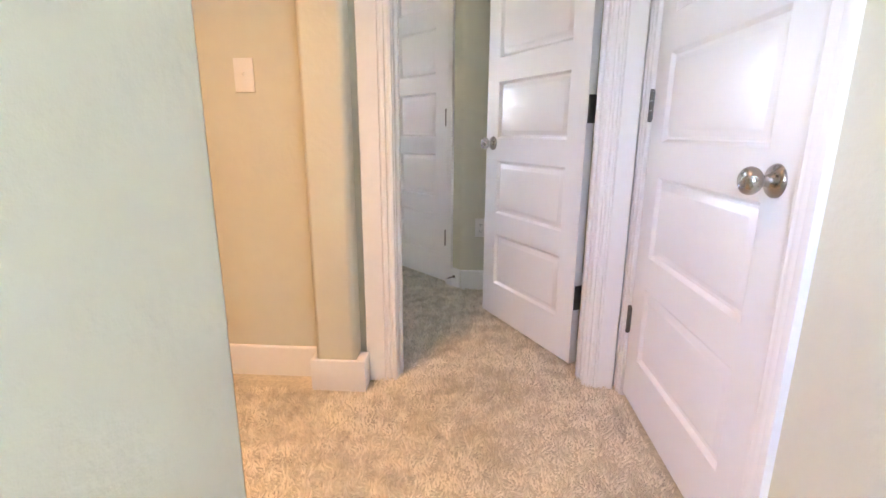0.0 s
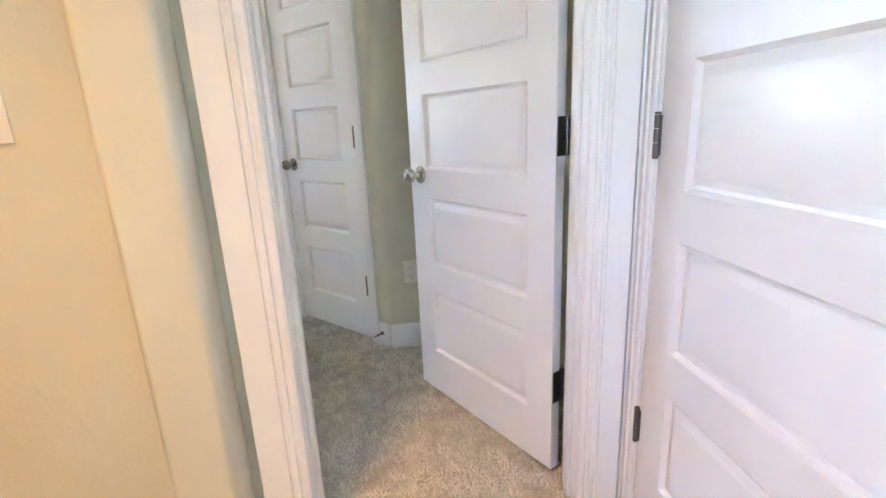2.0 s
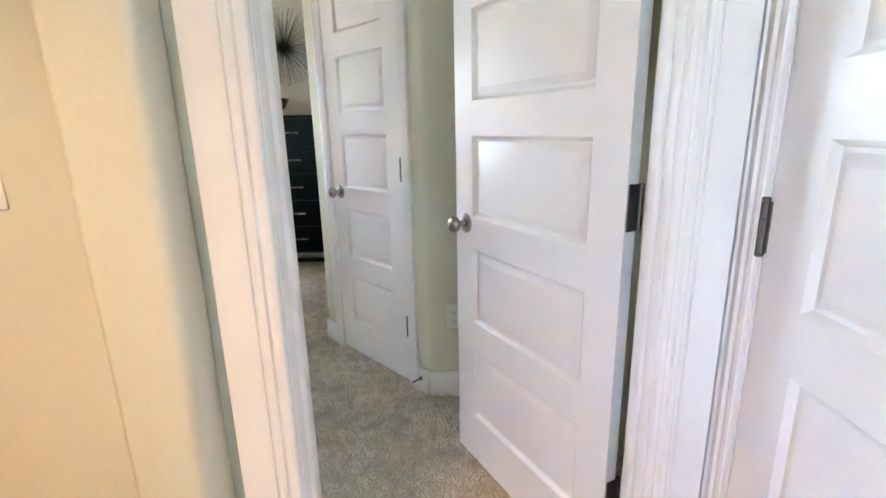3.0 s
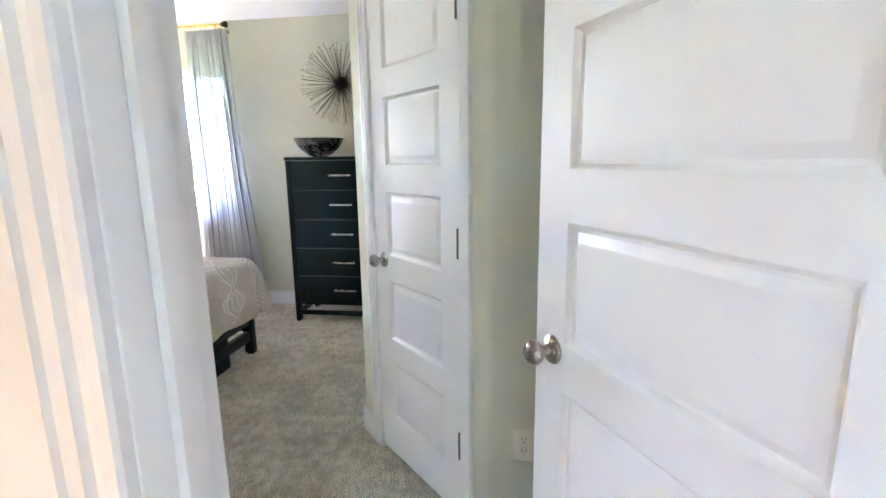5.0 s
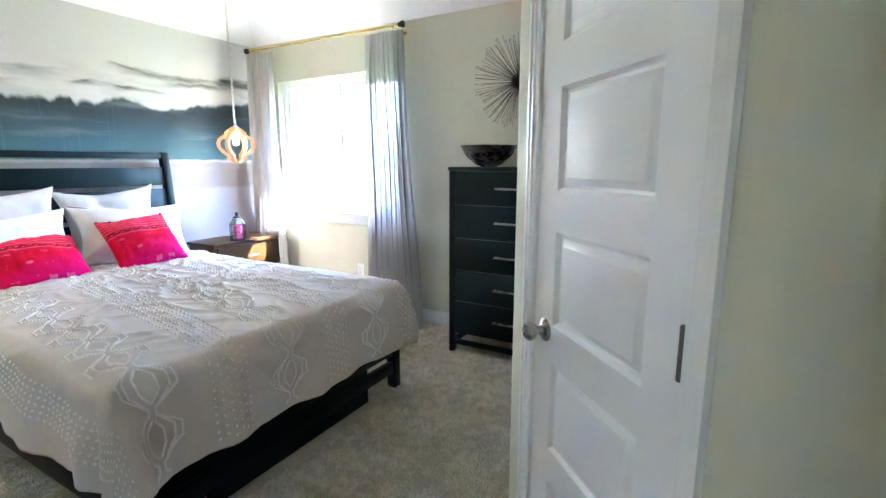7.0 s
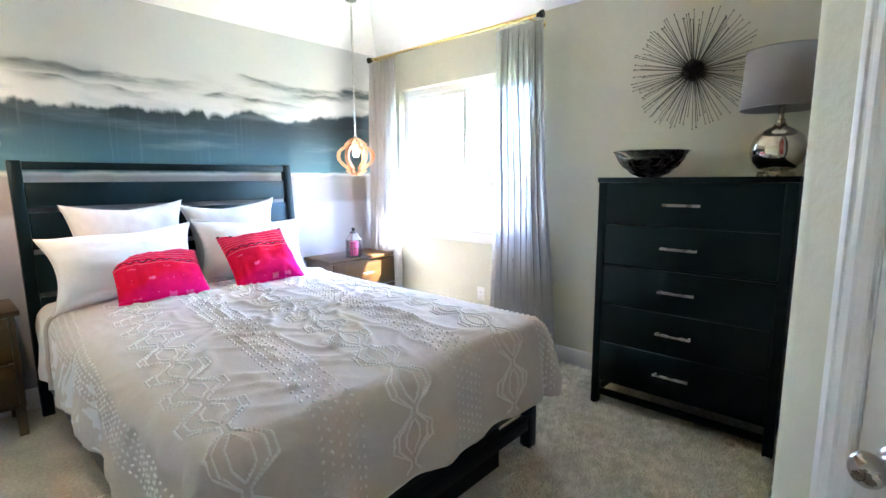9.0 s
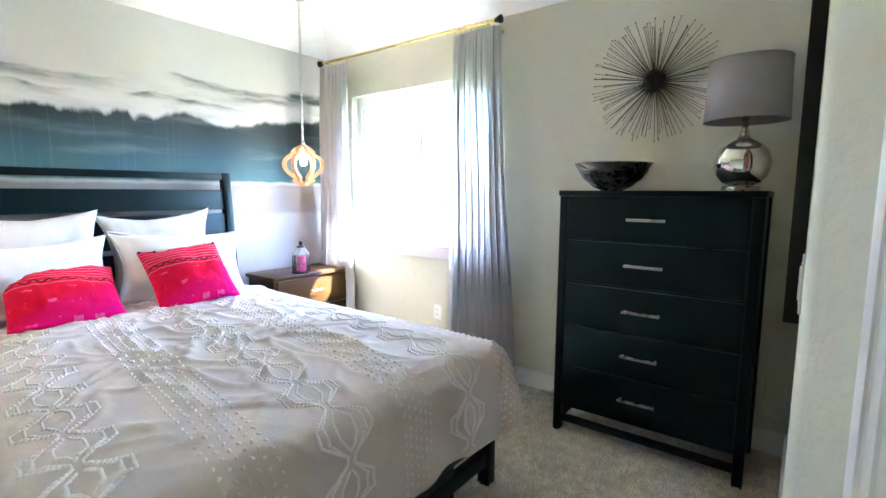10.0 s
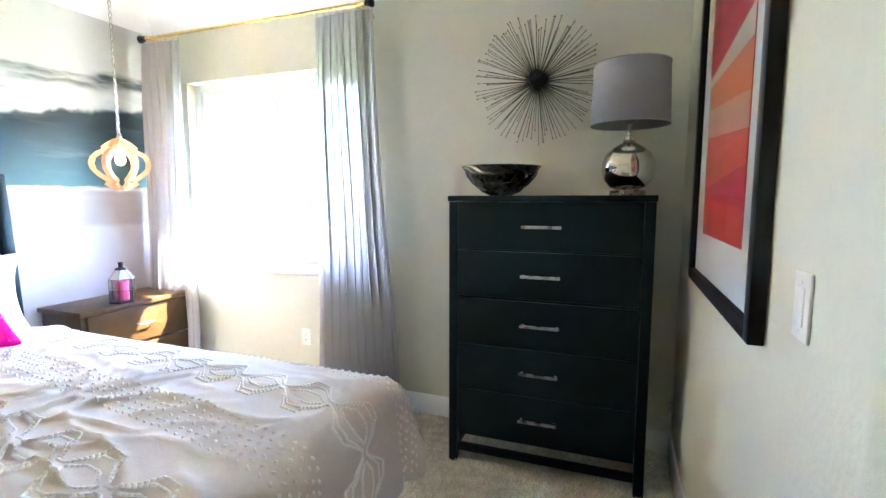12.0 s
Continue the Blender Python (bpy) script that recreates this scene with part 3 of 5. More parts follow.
M_WALNUT = material("walnut_top", (0.045, 0.022, 0.005), 0.35, vary=0.3, scale=12, bump=0.1, bump_scale=60)
M_CANDLE = material("pink_wax", (0.85, 0.16, 0.36), 0.5, vary=0.03)
M_MAT = material("white_mount_board", (0.80, 0.80, 0.78), 0.8, vary=0.01)
M_CORD = material("white_cord", (0.75, 0.73, 0.70), 0.6)
M_VINYL = material("white_window_vinyl", (0.82, 0.82, 0.82), 0.4, vary=0.01)


def glass_material():
    m = bpy.data.materials.new("clear_glass")
    m.use_nodes = True
    b = m.node_tree.nodes["Principled BSDF"]
    b.inputs["Transmission Weight"].default_value, b.inputs["Roughness"].default_value, b.inputs["IOR"].default_value = 1.0, 0.0, 1.02
    return m


M_GLASS = glass_material()

structure("wall_west", boxes((X_HEAD - 0.15, X_HEAD, Y_BED, Y_WIN, 0, H)), M_MURAL, "headboard wall with a teal and grey watercolour landscape mural", "wall")

# ---------------------------------------------------------------- window
win = thing("window_1", pose((WX0 + WX1) / 2, Y_WIN + 0.10, WZ0), "white sliding window with a centre mullion", "window", kind="structure")
hw, hh = (WX1 - WX0) / 2, WZ1 - WZ0
part("window_frame", boxes((-hw, -hw + 0.05, -0.03, 0.04, 0, hh), (hw - 0.05, hw, -0.03, 0.04, 0, hh), (-hw + 0.05, hw - 0.05, -0.03, 0.04, hh - 0.05, hh), (-hw + 0.05, hw - 0.05, -0.03, 0.04, 0, 0.05), bevel=0.004), M_VINYL, win)
for name, x0, x1, y in (("sash", -hw + 0.052, 0.022, -0.012), ("sash", -0.022, hw - 0.052, 0.016)):
    sash = part(name, boxes((x0, x0 + 0.04, y - 0.012, y + 0.012, 0.052, hh - 0.052), (x1 - 0.04, x1, y - 0.012, y + 0.012, 0.052, hh - 0.052),
                            (x0 + 0.04, x1 - 0.04, y - 0.012, y + 0.012, 0.052, 0.092), (x0 + 0.04, x1 - 0.04, y - 0.012, y + 0.012, hh - 0.092, hh - 0.052), bevel=0.003), M_VINYL, win)
    pane = part("pane", boxes((x0 + 0.038, x1 - 0.038, y - 0.002, y + 0.002, 0.09, hh - 0.09)), M_GLASS, sash)
    pane.visible_shadow = False
structure("window_sill", boxes((WX0 - 0.05, WX1 + 0.05, Y_WIN - 0.045, Y_WIN + 0.068, WZ0 - 0.022, WZ0 + 0.002), (WX0 - 0.03, WX1 + 0.03, Y_WIN - 0.018, Y_WIN - 0.001, WZ0 - 0.105, WZ0 - 0.022), bevel=0.004), M_TRIM, "white window stool and apron under the window", "window sill")
# unseen eave added to hold the sun to a strip beside the window
structure("sun_limit_eave", boxes((-4.6, 0.2, Y_WIN + 0.152, 6.37, 2.33, 2.45), (-4.6, 0.2, 6.372, 6.40, 2.28, 2.50)), M_TRIM, "unseen white eave added to limit the sun through the bedroom window", "eave")
# unseen window, put in to carry the hall's fill light
added_win = thing("added_window", pose(NEAR[0] - 0.10, -1.0, 0.9, 0, 0, 90), "plain white unseen window added for the hall's fill light", "window", kind="structure")
part("window_frame", boxes((-0.5, -0.45, -0.03, 0.03, 0, 1.2), (0.45, 0.5, -0.03, 0.03, 0, 1.2), (-0.45, 0.45, -0.03, 0.03, 1.15, 1.2), (-0.45, 0.45, -0.03, 0.03, 0, 0.05)), M_VINYL, added_win)


# ---------------------------------------------------------------- curtains and rod
def curtain(x_top, x_bot, y, z0, z1, folds, seed, label):
    rnd = random.Random(seed)
    ph = [rnd.uniform(-0.6, 0.6) for _ in range(folds + 2)]
    am = [rnd.uniform(0.6, 1.25) for _ in range(folds + 2)]
    bm = bmesh.new()
    nu, nv = folds * 14, 34
    rows = []
    for j in range(nv + 1):
        v = j / nv
        z = z1 + (z0 - z1) * v
        e = v * v * (3 - 2 * v)
        a, b = (x_top[k] + (x_bot[k] - x_top[k]) * e for k in (0, 1))
        row = []
        for i in range(nu + 1):
            u = i / nu
            f = u * folds
            k = int(f)
            t = f - k
            amp = (am[k] * (1 - t) + am[k + 1] * t) * (0.024 + 0.020 * v) * (0.45 + 0.55 * min(v / 0.10, 1.0))
            p = (ph[k] * (1 - t) + ph[k + 1] * t) * (0.3 + v)
            y_ = y + amp * math.sin(2 * math.pi * f + p) + 0.010 * math.sin(9 * v + 5 * u + seed) + 0.30 * amp * math.sin(2 * math.pi * f * 2.37 + 3 * v + seed)
            row.append(bm.verts.new((a + (b - a) * u + 0.008 * math.sin(4 * math.pi * f + p), y_, z + 0.004 * math.sin(2 * math.pi * f))))
        rows.append(row)
    for r, s in zip(rows, rows[1:]):
        for i in range(nu):
            bm.faces.new((r[i], r[i + 1], s[i + 1], s[i]))
    ob = thing("curtain", Matrix(), label, "curtain", "curtains at the window")
    part("cloth", bm, M_SHEER, ob, smooth=180)
    bm = bmesh.new()
    tube(bm, [(x_bot[0] + (x_bot[1] - x_bot[0]) * i / 40, y + 0.028 * math.sin(2 * math.pi * folds * i / 40), z0 + 0.012) for i in range(41)], 0.004, 6)
    part("hem", bm, M_SHEER, ob)
    return ob


ROD_Y, ROD_Z = 5.585, 2.462
curtain((-3.90, -3.545), (-3.95, -3.49), ROD_Y, 0.015, ROD_Z - 0.035, 6, 3, "sheer grey floor-length curtain gathered beside the bed")
curtain((-2.46, -2.065), (-2.47, -1.92), ROD_Y, 0.012, ROD_Z - 0.035, 9, 8, "sheer grey floor-length curtain gathered beside the dresser")
rod = thing("curtain_rod", pose(0, ROD_Y, ROD_Z), "slim brass curtain rod with black end caps", "curtain rod")
bm = bmesh.new()
tube(bm, [(-3.86, 0, 0), (-2.11, 0, 0)], 0.0105, 14)
part("rod", bm, M_BRASS, rod)
for x, s in ((-3.86, -1), (-2.11, 1)):
    bm = bmesh.new()
    lathe(bm, [(0.013, -0.004), (0.017, 0.0), (0.017, 0.012), (0.022, 0.018), (0.027, 0.034), (0.027, 0.042), (0.02, 0.046)], 18, pose(x, 0, 0, 0, 90 * s, 0))
    part("end_cap", bm, M_BLACK, rod, "black turned end cap")
for x in (-3.80, -2.17):
    bm = bmesh.new()
    tube(bm, [(x, 0, -0.012), (x, 0.09, -0.012), (x, 0.16, -0.012)], 0.006, 8)
    lathe(bm, [(0.022, 0.0), (0.022, 0.006)], 16, pose(x, 0.172, -0.012, 90))
    tube(bm, [(x, -0.013, 0.004), (x, -0.011, -0.010), (x, 0.0, -0.0145), (x, 0.012, -0.010), (x, 0.013, 0.004)], 0.004, 8)
    part("bracket", bm, M_BRASS, rod)
for xs in ([-3.83 + 0.055 * k for k in range(6)], [-2.44 + 0.045 * k for k in range(8)]):
    for x in xs:
        bm = bmesh.new()
        tube(bm, [(x, 0.017 * math.cos(a), 0.017 * math.sin(a) - 0.006) for a in [2 * math.pi * k / 16 for k in range(17)]], 0.0018, 6)
        tube(bm, [(x, 0, -0.023), (x, 0.003, -0.034), (x, 0, -0.044)], 0.0016, 6)
        part("ring", bm, M_BRASS, rod)


# ---------------------------------------------------------------- bed
BY = 3.845      # the bed's middle line
bed = thing("bed", pose(-2.65, BY, 0), "black wooden bed with a slatted headboard", "bed")
HX = -3.85 + 2.65
def leant(ob):
    """Leans a part of the headboard back towards the wall, more at its top."""
    for v in ob.data.vertices:
        f = max(v.co.z - 0.62, 0.0) / 0.87
        v.co.x -= 0.062 * f ** 1.4 - 0.014
    return ob


leant(part("top_rail", boxes((HX - 0.02, HX + 0.025, -0.80, 0.80, 1.440, 1.487), bevel=0.005), M_BLACKWOOD, bed))
for z0, z1 in ((1.225, 1.368), (0.985, 1.195), (0.735, 0.955), (0.42, 0.705)):
    leant(part("slat", boxes((HX - 0.012, HX + 0.014, -0.80, 0.80, z0, z1), bevel=0.004), M_BLACKWOOD, bed))
for s in (-1, 1):
    bm = boxes((HX - 0.026, HX + 0.030, s * 0.830 - 0.030, s * 0.830 + 0.030, 0, 1.492), bevel=0.006)
    for z in (0.62, 0.8, 0.95, 1.1, 1.25, 1.38):
        bmesh.ops.bisect_plane(bm, geom=bm.verts[:] + bm.edges[:] + bm.faces[:], plane_co=(0, 0, z), plane_no=(0, 0, 1))
    leant(part("post", bm, M_BLACKWOOD, bed))
    part("side_rail", boxes((HX + 0.034, 1.10, s * 0.80 - 0.016, s * 0.80 + 0.016, 0.16, 0.34), bevel=0.004), M_BLACKWOOD, bed)
    part("leg", boxes((1.095, 1.155, s * 0.775 - 0.03, s * 0.775 + 0.03, 0, 0.34), bevel=0.005), M_BLACKWOOD, bed)
part("foot_rail", boxes((1.105, 1.145, -0.745, 0.745, 0.225, 0.335), bevel=0.004), M_BLACKWOOD, bed)
part("foot_rail", boxes((1.105, 1.145, -0.745, 0.745, 0.105, 0.175), bevel=0.004), M_BLACKWOOD, bed)
part("foot_panel", boxes((1.108, 1.138, -0.50, 0.50, 0.022, 0.104), (1.108, 1.138, -0.50, 0.50, 0.176, 0.224)), M_BLACKWOOD, bed)
# black board added to keep the shaded gap under the bed dark
part("under_bed_dark_board", boxes((1.02, 1.045, -0.70, 0.50, 0.015, 0.188)), M_BLACKWOOD, bed)
part("slat_base", boxes((HX + 0.036, 1.093, -0.782, 0.782, 0.19, 0.235)), M_BLACKWOOD, bed)
for k in range(4):
    part("centre_leg", boxes((0.9 - 0.55 * k, 0.96 - 0.55 * k, -0.03, 0.03, 0, 0.188)), M_BLACKWOOD, bed)
mattress = thing("mattress", pose(-2.65, BY, 0.237), "thick white mattress under the bedding", "mattress")
part("mattress_body", boxes((HX + 0.045, 1.06, -0.765, 0.765, 0.0, 0.405), bevel=0.06, seg=4), M_LINEN, mattress)

# bedding: cloth laid over the mattress and hanging at the foot and the sides
TOP, EDGE_X, EDGE_Y, RAD = 0.70, 1.115, 0.745, 0.095


def drape(a, b, lift=0.0, top=TOP):
    """A place on the bedding: a runs from the head to the foot, b across; past the edges it hangs down."""
    la, lb = max(a - EDGE_X, 0.0), max(abs(b) - EDGE_Y, 0.0)
    sg = 1 if b >= 0 else -1
    L = max(la, lb)
    n1 = noise.noise((a * 2.1, b * 2.6, 1.7))
    n2 = noise.noise((a * 7.0 + 3 * n1, b * 3.2, 4.2))
    n3 = noise.noise((a * 5.0, b * 11.0 + 2 * n1, 7.7))
    crease = (1 - abs(n2)) ** 7 * 0.012 + (1 - abs(n3)) ** 8 * 0.009
    if L <= 0:
        inner = min(EDGE_X - a, EDGE_Y - abs(b), 0.5) / 0.5
        z = top + 0.03 * (1 - (1 - inner) ** 2) + 0.006 * n1 + crease * (0.5 + inner * 0.8) + lift
        return Vector((a, b, z))
    th = math.atan2(lb, la)
    arc = RAD * math.pi / 2
    if L < arc:
        f = L / RAD
        out, down = RAD * math.sin(f), RAD * (1 - math.cos(f))
        nx, nz = math.sin(f), math.cos(f)
    else:
        down = RAD + (L - arc)
        out = RAD + 0.05 * (L - arc)
        nx, nz = 1.0, 0.0
    run = (a if lb > la else b) + 0.35 * th
    wave = math.sin(run * 13 + 2.5 * n1) * 0.016 + math.sin(run * 29 + 4 * n1) * 0.005
    corner = math.sin(2 * th) if la > 0 and lb > 0 else 0.0
    out += (wave + 0.05 * corner) * min(down / 0.25, 1.2) + lift * nx + crease * 0.5
    return Vector((min(a, EDGE_X) + math.cos(th) * out, sg * (min(abs(b), EDGE_Y) + math.sin(th) * out), top - down + lift * nz + 0.006 * n1 * max(0, 1 - down * 8)))


def cloth(bm, a0, a1, b0, b1, na, nb, lift=0.0, top=TOP):
    grid = [[bm.verts.new(drape(a0 + (a1 - a0) * i / na, b0 + (b1 - b0) * j / nb, lift, top)) for j in range(nb + 1)] for i in range(na + 1)]
    for r, s in zip(grid, grid[1:]):
        for j in range(nb):
            bm.faces.new((r[j], s[j], s[j + 1], r[j + 1]))


HANG = 0.445
sheet = thing("bed_sheet", pose(-2.65, BY, 0), "white cotton sheet hanging over the mattress side", "sheet")
bm = bmesh.new()
cloth(bm, HX + 0.08, 0.2, -1.16, 1.12, 34, 60, 0.0, TOP - 0.018)
part("sheet_cloth", bm, M_LINEN, sheet, smooth=180)
duvet = thing("duvet", pose(-2.65, BY, 0), "grey duvet with bands of white tufted embroidery", "duvet")
bm = bmesh.new()
A_HEAD = -0.72
cloth(bm, A_HEAD, EDGE_X + HANG, -EDGE_Y - HANG, EDGE_Y + HANG, 190, 190)
duvet_cloth = part("duvet_cover", bm, M_DUVET, duvet, smooth=180)
mod = duvet_cloth.modifiers.new("thickness", "SOLIDIFY")
mod.thickness, mod.offset = 0.012, -1
bm = bmesh.new()
tube(bm, [drape(A_HEAD, -EDGE_Y - HANG + 2 * (EDGE_Y + HANG) * k / 90, 0.004) for k in range(91)], 0.013, 8)
part("folded_edge", bm, M_DUVET, duvet)


def askew(a, b):
    """The cover lies slightly turned: its bands drift sideways towards the head."""
    return b + 0.035 + 0.115 * max(EDGE_X - a, 0.0)


def tufts(centre_lines):
    """Short raised stitches along lines on the duvet: (a, b, heading, length)."""
    verts, faces = [], []
    for a, b, ang, ln in centre_lines:
        b = askew(a, b)
        if abs(b) > EDGE_Y + HANG - 0.02:
            continue
        da, db = math.cos(ang) * ln / 2, math.sin(ang) * ln / 2
        wa, wb = -math.sin(ang) * 0.0046, math.cos(ang) * 0.0046
        k = len(verts)
        for s, t in ((-1, -1), (1, -1), (1, 1), (-1, 1)):
            verts.append(drape(a + s * da + t * wa, b + s * db + t * wb, -0.001))
        for s, t in ((-1, -1), (1, -1), (1, 1), (-1, 1)):
            verts.append(drape(a + 0.6 * (s * da + t * wa), b + 0.6 * (s * db + t * wb), 0.0044))
        faces += [(k, k + 1, k + 5, k + 4), (k + 1, k + 2, k + 6, k + 5), (k + 2, k + 3, k + 7, k + 6), (k + 3, k, k + 4, k + 7), (k + 4, k + 5, k + 6, k + 7)]
    me = bpy.data.meshes.new("embroidery")
    me.from_pydata(verts, [], faces)
    me.materials.append(M_TUFT)
    me.shade_smooth()
    return me


A_END = EDGE_X + HANG - 0.03
stitches = []
rnd = random.Random(5)
for yc in (2.79, 3.39, 3.99, 4.60):
    for c in range(6):
        b = yc - BY + (c - 2.5) * 0.030
        a = A_HEAD + 0.03 + (c % 2) * 0.018
        while a < A_END:
            stitches.append((a + rnd.uniform(-0.002, 0.002), b, rnd.uniform(-0.25, 0.25) + (0.6 if c % 2 else -0.6), 0.0145))
            a += 0.034
part("dash_embroidery", tufts(stitches), M_TUFT, duvet, "bands of short white tufted dashes")["kind"] = "stuff"
stitches = []
for yc in (3.09, 3.69, 4.29, 4.87):
    for side in (-1, 1):
        for ring, amp in ((0, 0.085), (1, 0.060), (2, 0.034)):
            a = A_HEAD + 0.03
            while a < A_END:
                ph = (a / 0.20) % 1.0
                tri = abs(2 * ph - 1)
                flat = min(max((tri - 0.12) / 0.62, 0.0), 1.0)
                b = yc - BY + side * (0.012 + amp * flat if ring < 2 else amp * max(flat - 0.25, 0) * 1.3)
                if ring == 2 and flat < 0.3:
                    a += 0.0125
                    continue
                slope = side * amp * (1 if ph > 0.5 else -1) * 2 / (0.20 * 0.62) if 0 < flat < 1 else 0.0
                stitches.append((a, b, math.atan(-slope) * -1, 0.015))
                a += 0.0125 / (1.0 + 0.45 * abs(slope))
part("diamond_embroidery", tufts(stitches), M_TUFT, duvet, "bands of nested white tufted diamonds")["kind"] = "stuff"


# ---------------------------------------------------------------- pillows
def pillow_mesh(w, h, t, seed, pinch=0.05, n=34):
    """Two bulging faces that meet in a seam; x across, z up, y through."""
    bm = bmesh.new()
    grids = []
    for s in (1, -1):
        g = []
        for i in range(n + 1):
            row = []
            for j in range(n + 1):
                u, v = -math.cos(math.pi * i / n), -math.cos(math.pi * j / n)
                edge = max((1 - u * u) * (1 - v * v), 0.0)
                x = w / 2 * u * (1 - pinch * (1 - v * v) * u * u)
                z = h / 2 * v * (1 - pinch * (1 - u * u) * v * v)
                k = noise.noise((u * 1.7 + seed, v * 1.7, s * 2.0))
                c = noise.noise((u * 4.5 + seed, v * 3.0, s * 5.0))
                y = s * (t / 2 * edge ** 0.47 * (1 + 0.28 * k) + ((1 - abs(c)) ** 5) * 0.012 * edge ** 0.3)
                row.append(bm.verts.new((x, y, z + h / 2 + 0.012 * k)))
            g.append(row)
        grids.append(g)
    for s, g in enumerate(grids):
        for i in range(n):
            for j in range(n):
                q = (g[i][j], g[i + 1][j], g[i + 1][j + 1], g[i][j + 1])
                bm.faces.new(q if s else q[::-1])
    bmesh.ops.remove_doubles(bm, verts=bm.verts, dist=0.002)
    return bm


def pillow(name, m, w, h, t, seed, mat, label, category, group, trim=None, tassels=False, pinch=0.05):
    ob = thing(name, m, label, category, group)
    part("cover", pillow_mesh(w, h, t, seed, pinch), mat, ob, smooth=180)
    bm = bmesh.new()
    k = 20
    loop = [(u, -1) for u in np.linspace(-1, 1, k)] + [(1, v) for v in np.linspace(-1, 1, k)[1:]] + [(u, 1) for u in np.linspace(1, -1, k)[1:]] + [(-1, v) for v in np.linspace(1, -1, k)[1:]]
    pts = [(w / 2 * u * (1 - pinch * (1 - v * v) * u * u), 0, h / 2 * v * (1 - pinch * (1 - u * u) * v * v) + h / 2 + 0.012 * noise.noise((u * 1.7 + seed, v * 1.7, 2.0))) for u, v in loop]
    tube(bm, pts, 0.0035, 6)
    part("seam", bm, mat, ob)
    if trim:
        for x in (0.30, 0.325):
            bm = bmesh.new()
            tube(bm, [(-w * x, t / 2 * (max(1 - (2 * x) ** 2, 0) * max(1 - v * v, 0)) ** 0.42 * 1.03 + 0.002, h / 2 * v + h / 2) for v in np.linspace(-0.93, 0.93, 22)], 0.002, 6)
            part("piping", bm, trim, ob)
    if tassels:
        for x in (-w / 2 + 0.01, w / 2 - 0.01, w * 0.36, w * 0.24, -w * 0.30, -w * 0.10):
            bm = bmesh.new()
            u = 2 * x / w
            lathe(bm, [(0.002, 0.0), (0.0075, 0.004), (0.0095, 0.010), (0.0075, 0.016), (0.002, 0.020)], 10, pose(x, 0, h / 2 + h / 2 * (1 - pinch * (1 - u * u)) - 0.010 + 0.012 * noise.noise((u * 1.7 + seed, 1.7, 2.0))))
            part("pompom", bm, M_BLACK, ob, "small dark pompom")
    return ob


def leaning(x, y, z, lean, turn=0.0, tilt=0.0):
    """A pillow that stands on its lower edge facing the foot of the bed and leans back."""
    return Matrix.Translation((x, y, z)) @ Matrix.Rotation(radians(-90 + turn), 4, "Z") @ Matrix.Rotation(radians(tilt), 4, "Y") @ Matrix.Rotation(radians(lean), 4, "X") @ Matrix.Rotation(math.pi, 4, "Z")


G = "pillows against the headboard"
pillow("euro_pillow", leaning(-3.60, 3.49, 0.70, 9, 2, 1), 0.65, 0.55, 0.22, 1, M_SHAM, "pale grey square pillow leaning on the headboard", "pillow", G, pinch=0.17)
pillow("euro_pillow", leaning(-3.60, 4.13, 0.70, 9, -2, 3), 0.66, 0.54, 0.22, 4, M_SHAM, "pale grey square pillow with a slumped top edge", "pillow", G, pinch=0.20)
pillow("bed_pillow", leaning(-3.38, 3.42, 0.70, 20, 3, 2), 0.78, 0.42, 0.23, 7, M_LINEN, "white cotton pillow with grey double piping", "pillow", G, trim=M_PIPING, pinch=0.15)
pillow("bed_pillow", leaning(-3.38, 4.14, 0.70, 20, -4, -3), 0.76, 0.43, 0.23, 11, M_LINEN, "white cotton pillow propped upright", "pillow", G, pinch=0.16)
pillow("throw_cushion", leaning(-3.12, 3.50, 0.722, 54, -3, -4), 0.46, 0.40, 0.14, 15, M_PINK, "red and magenta woven cushion with dark pompoms", "cushion", "woven cushions", tassels=True)
pillow("throw_cushion", leaning(-3.09, 4.09, 0.735, 43, -4, 4), 0.425, 0.39, 0.14, 19, M_PINK, "magenta woven cushion with stripes and dark pompoms", "cushion", "woven cushions", tassels=True)


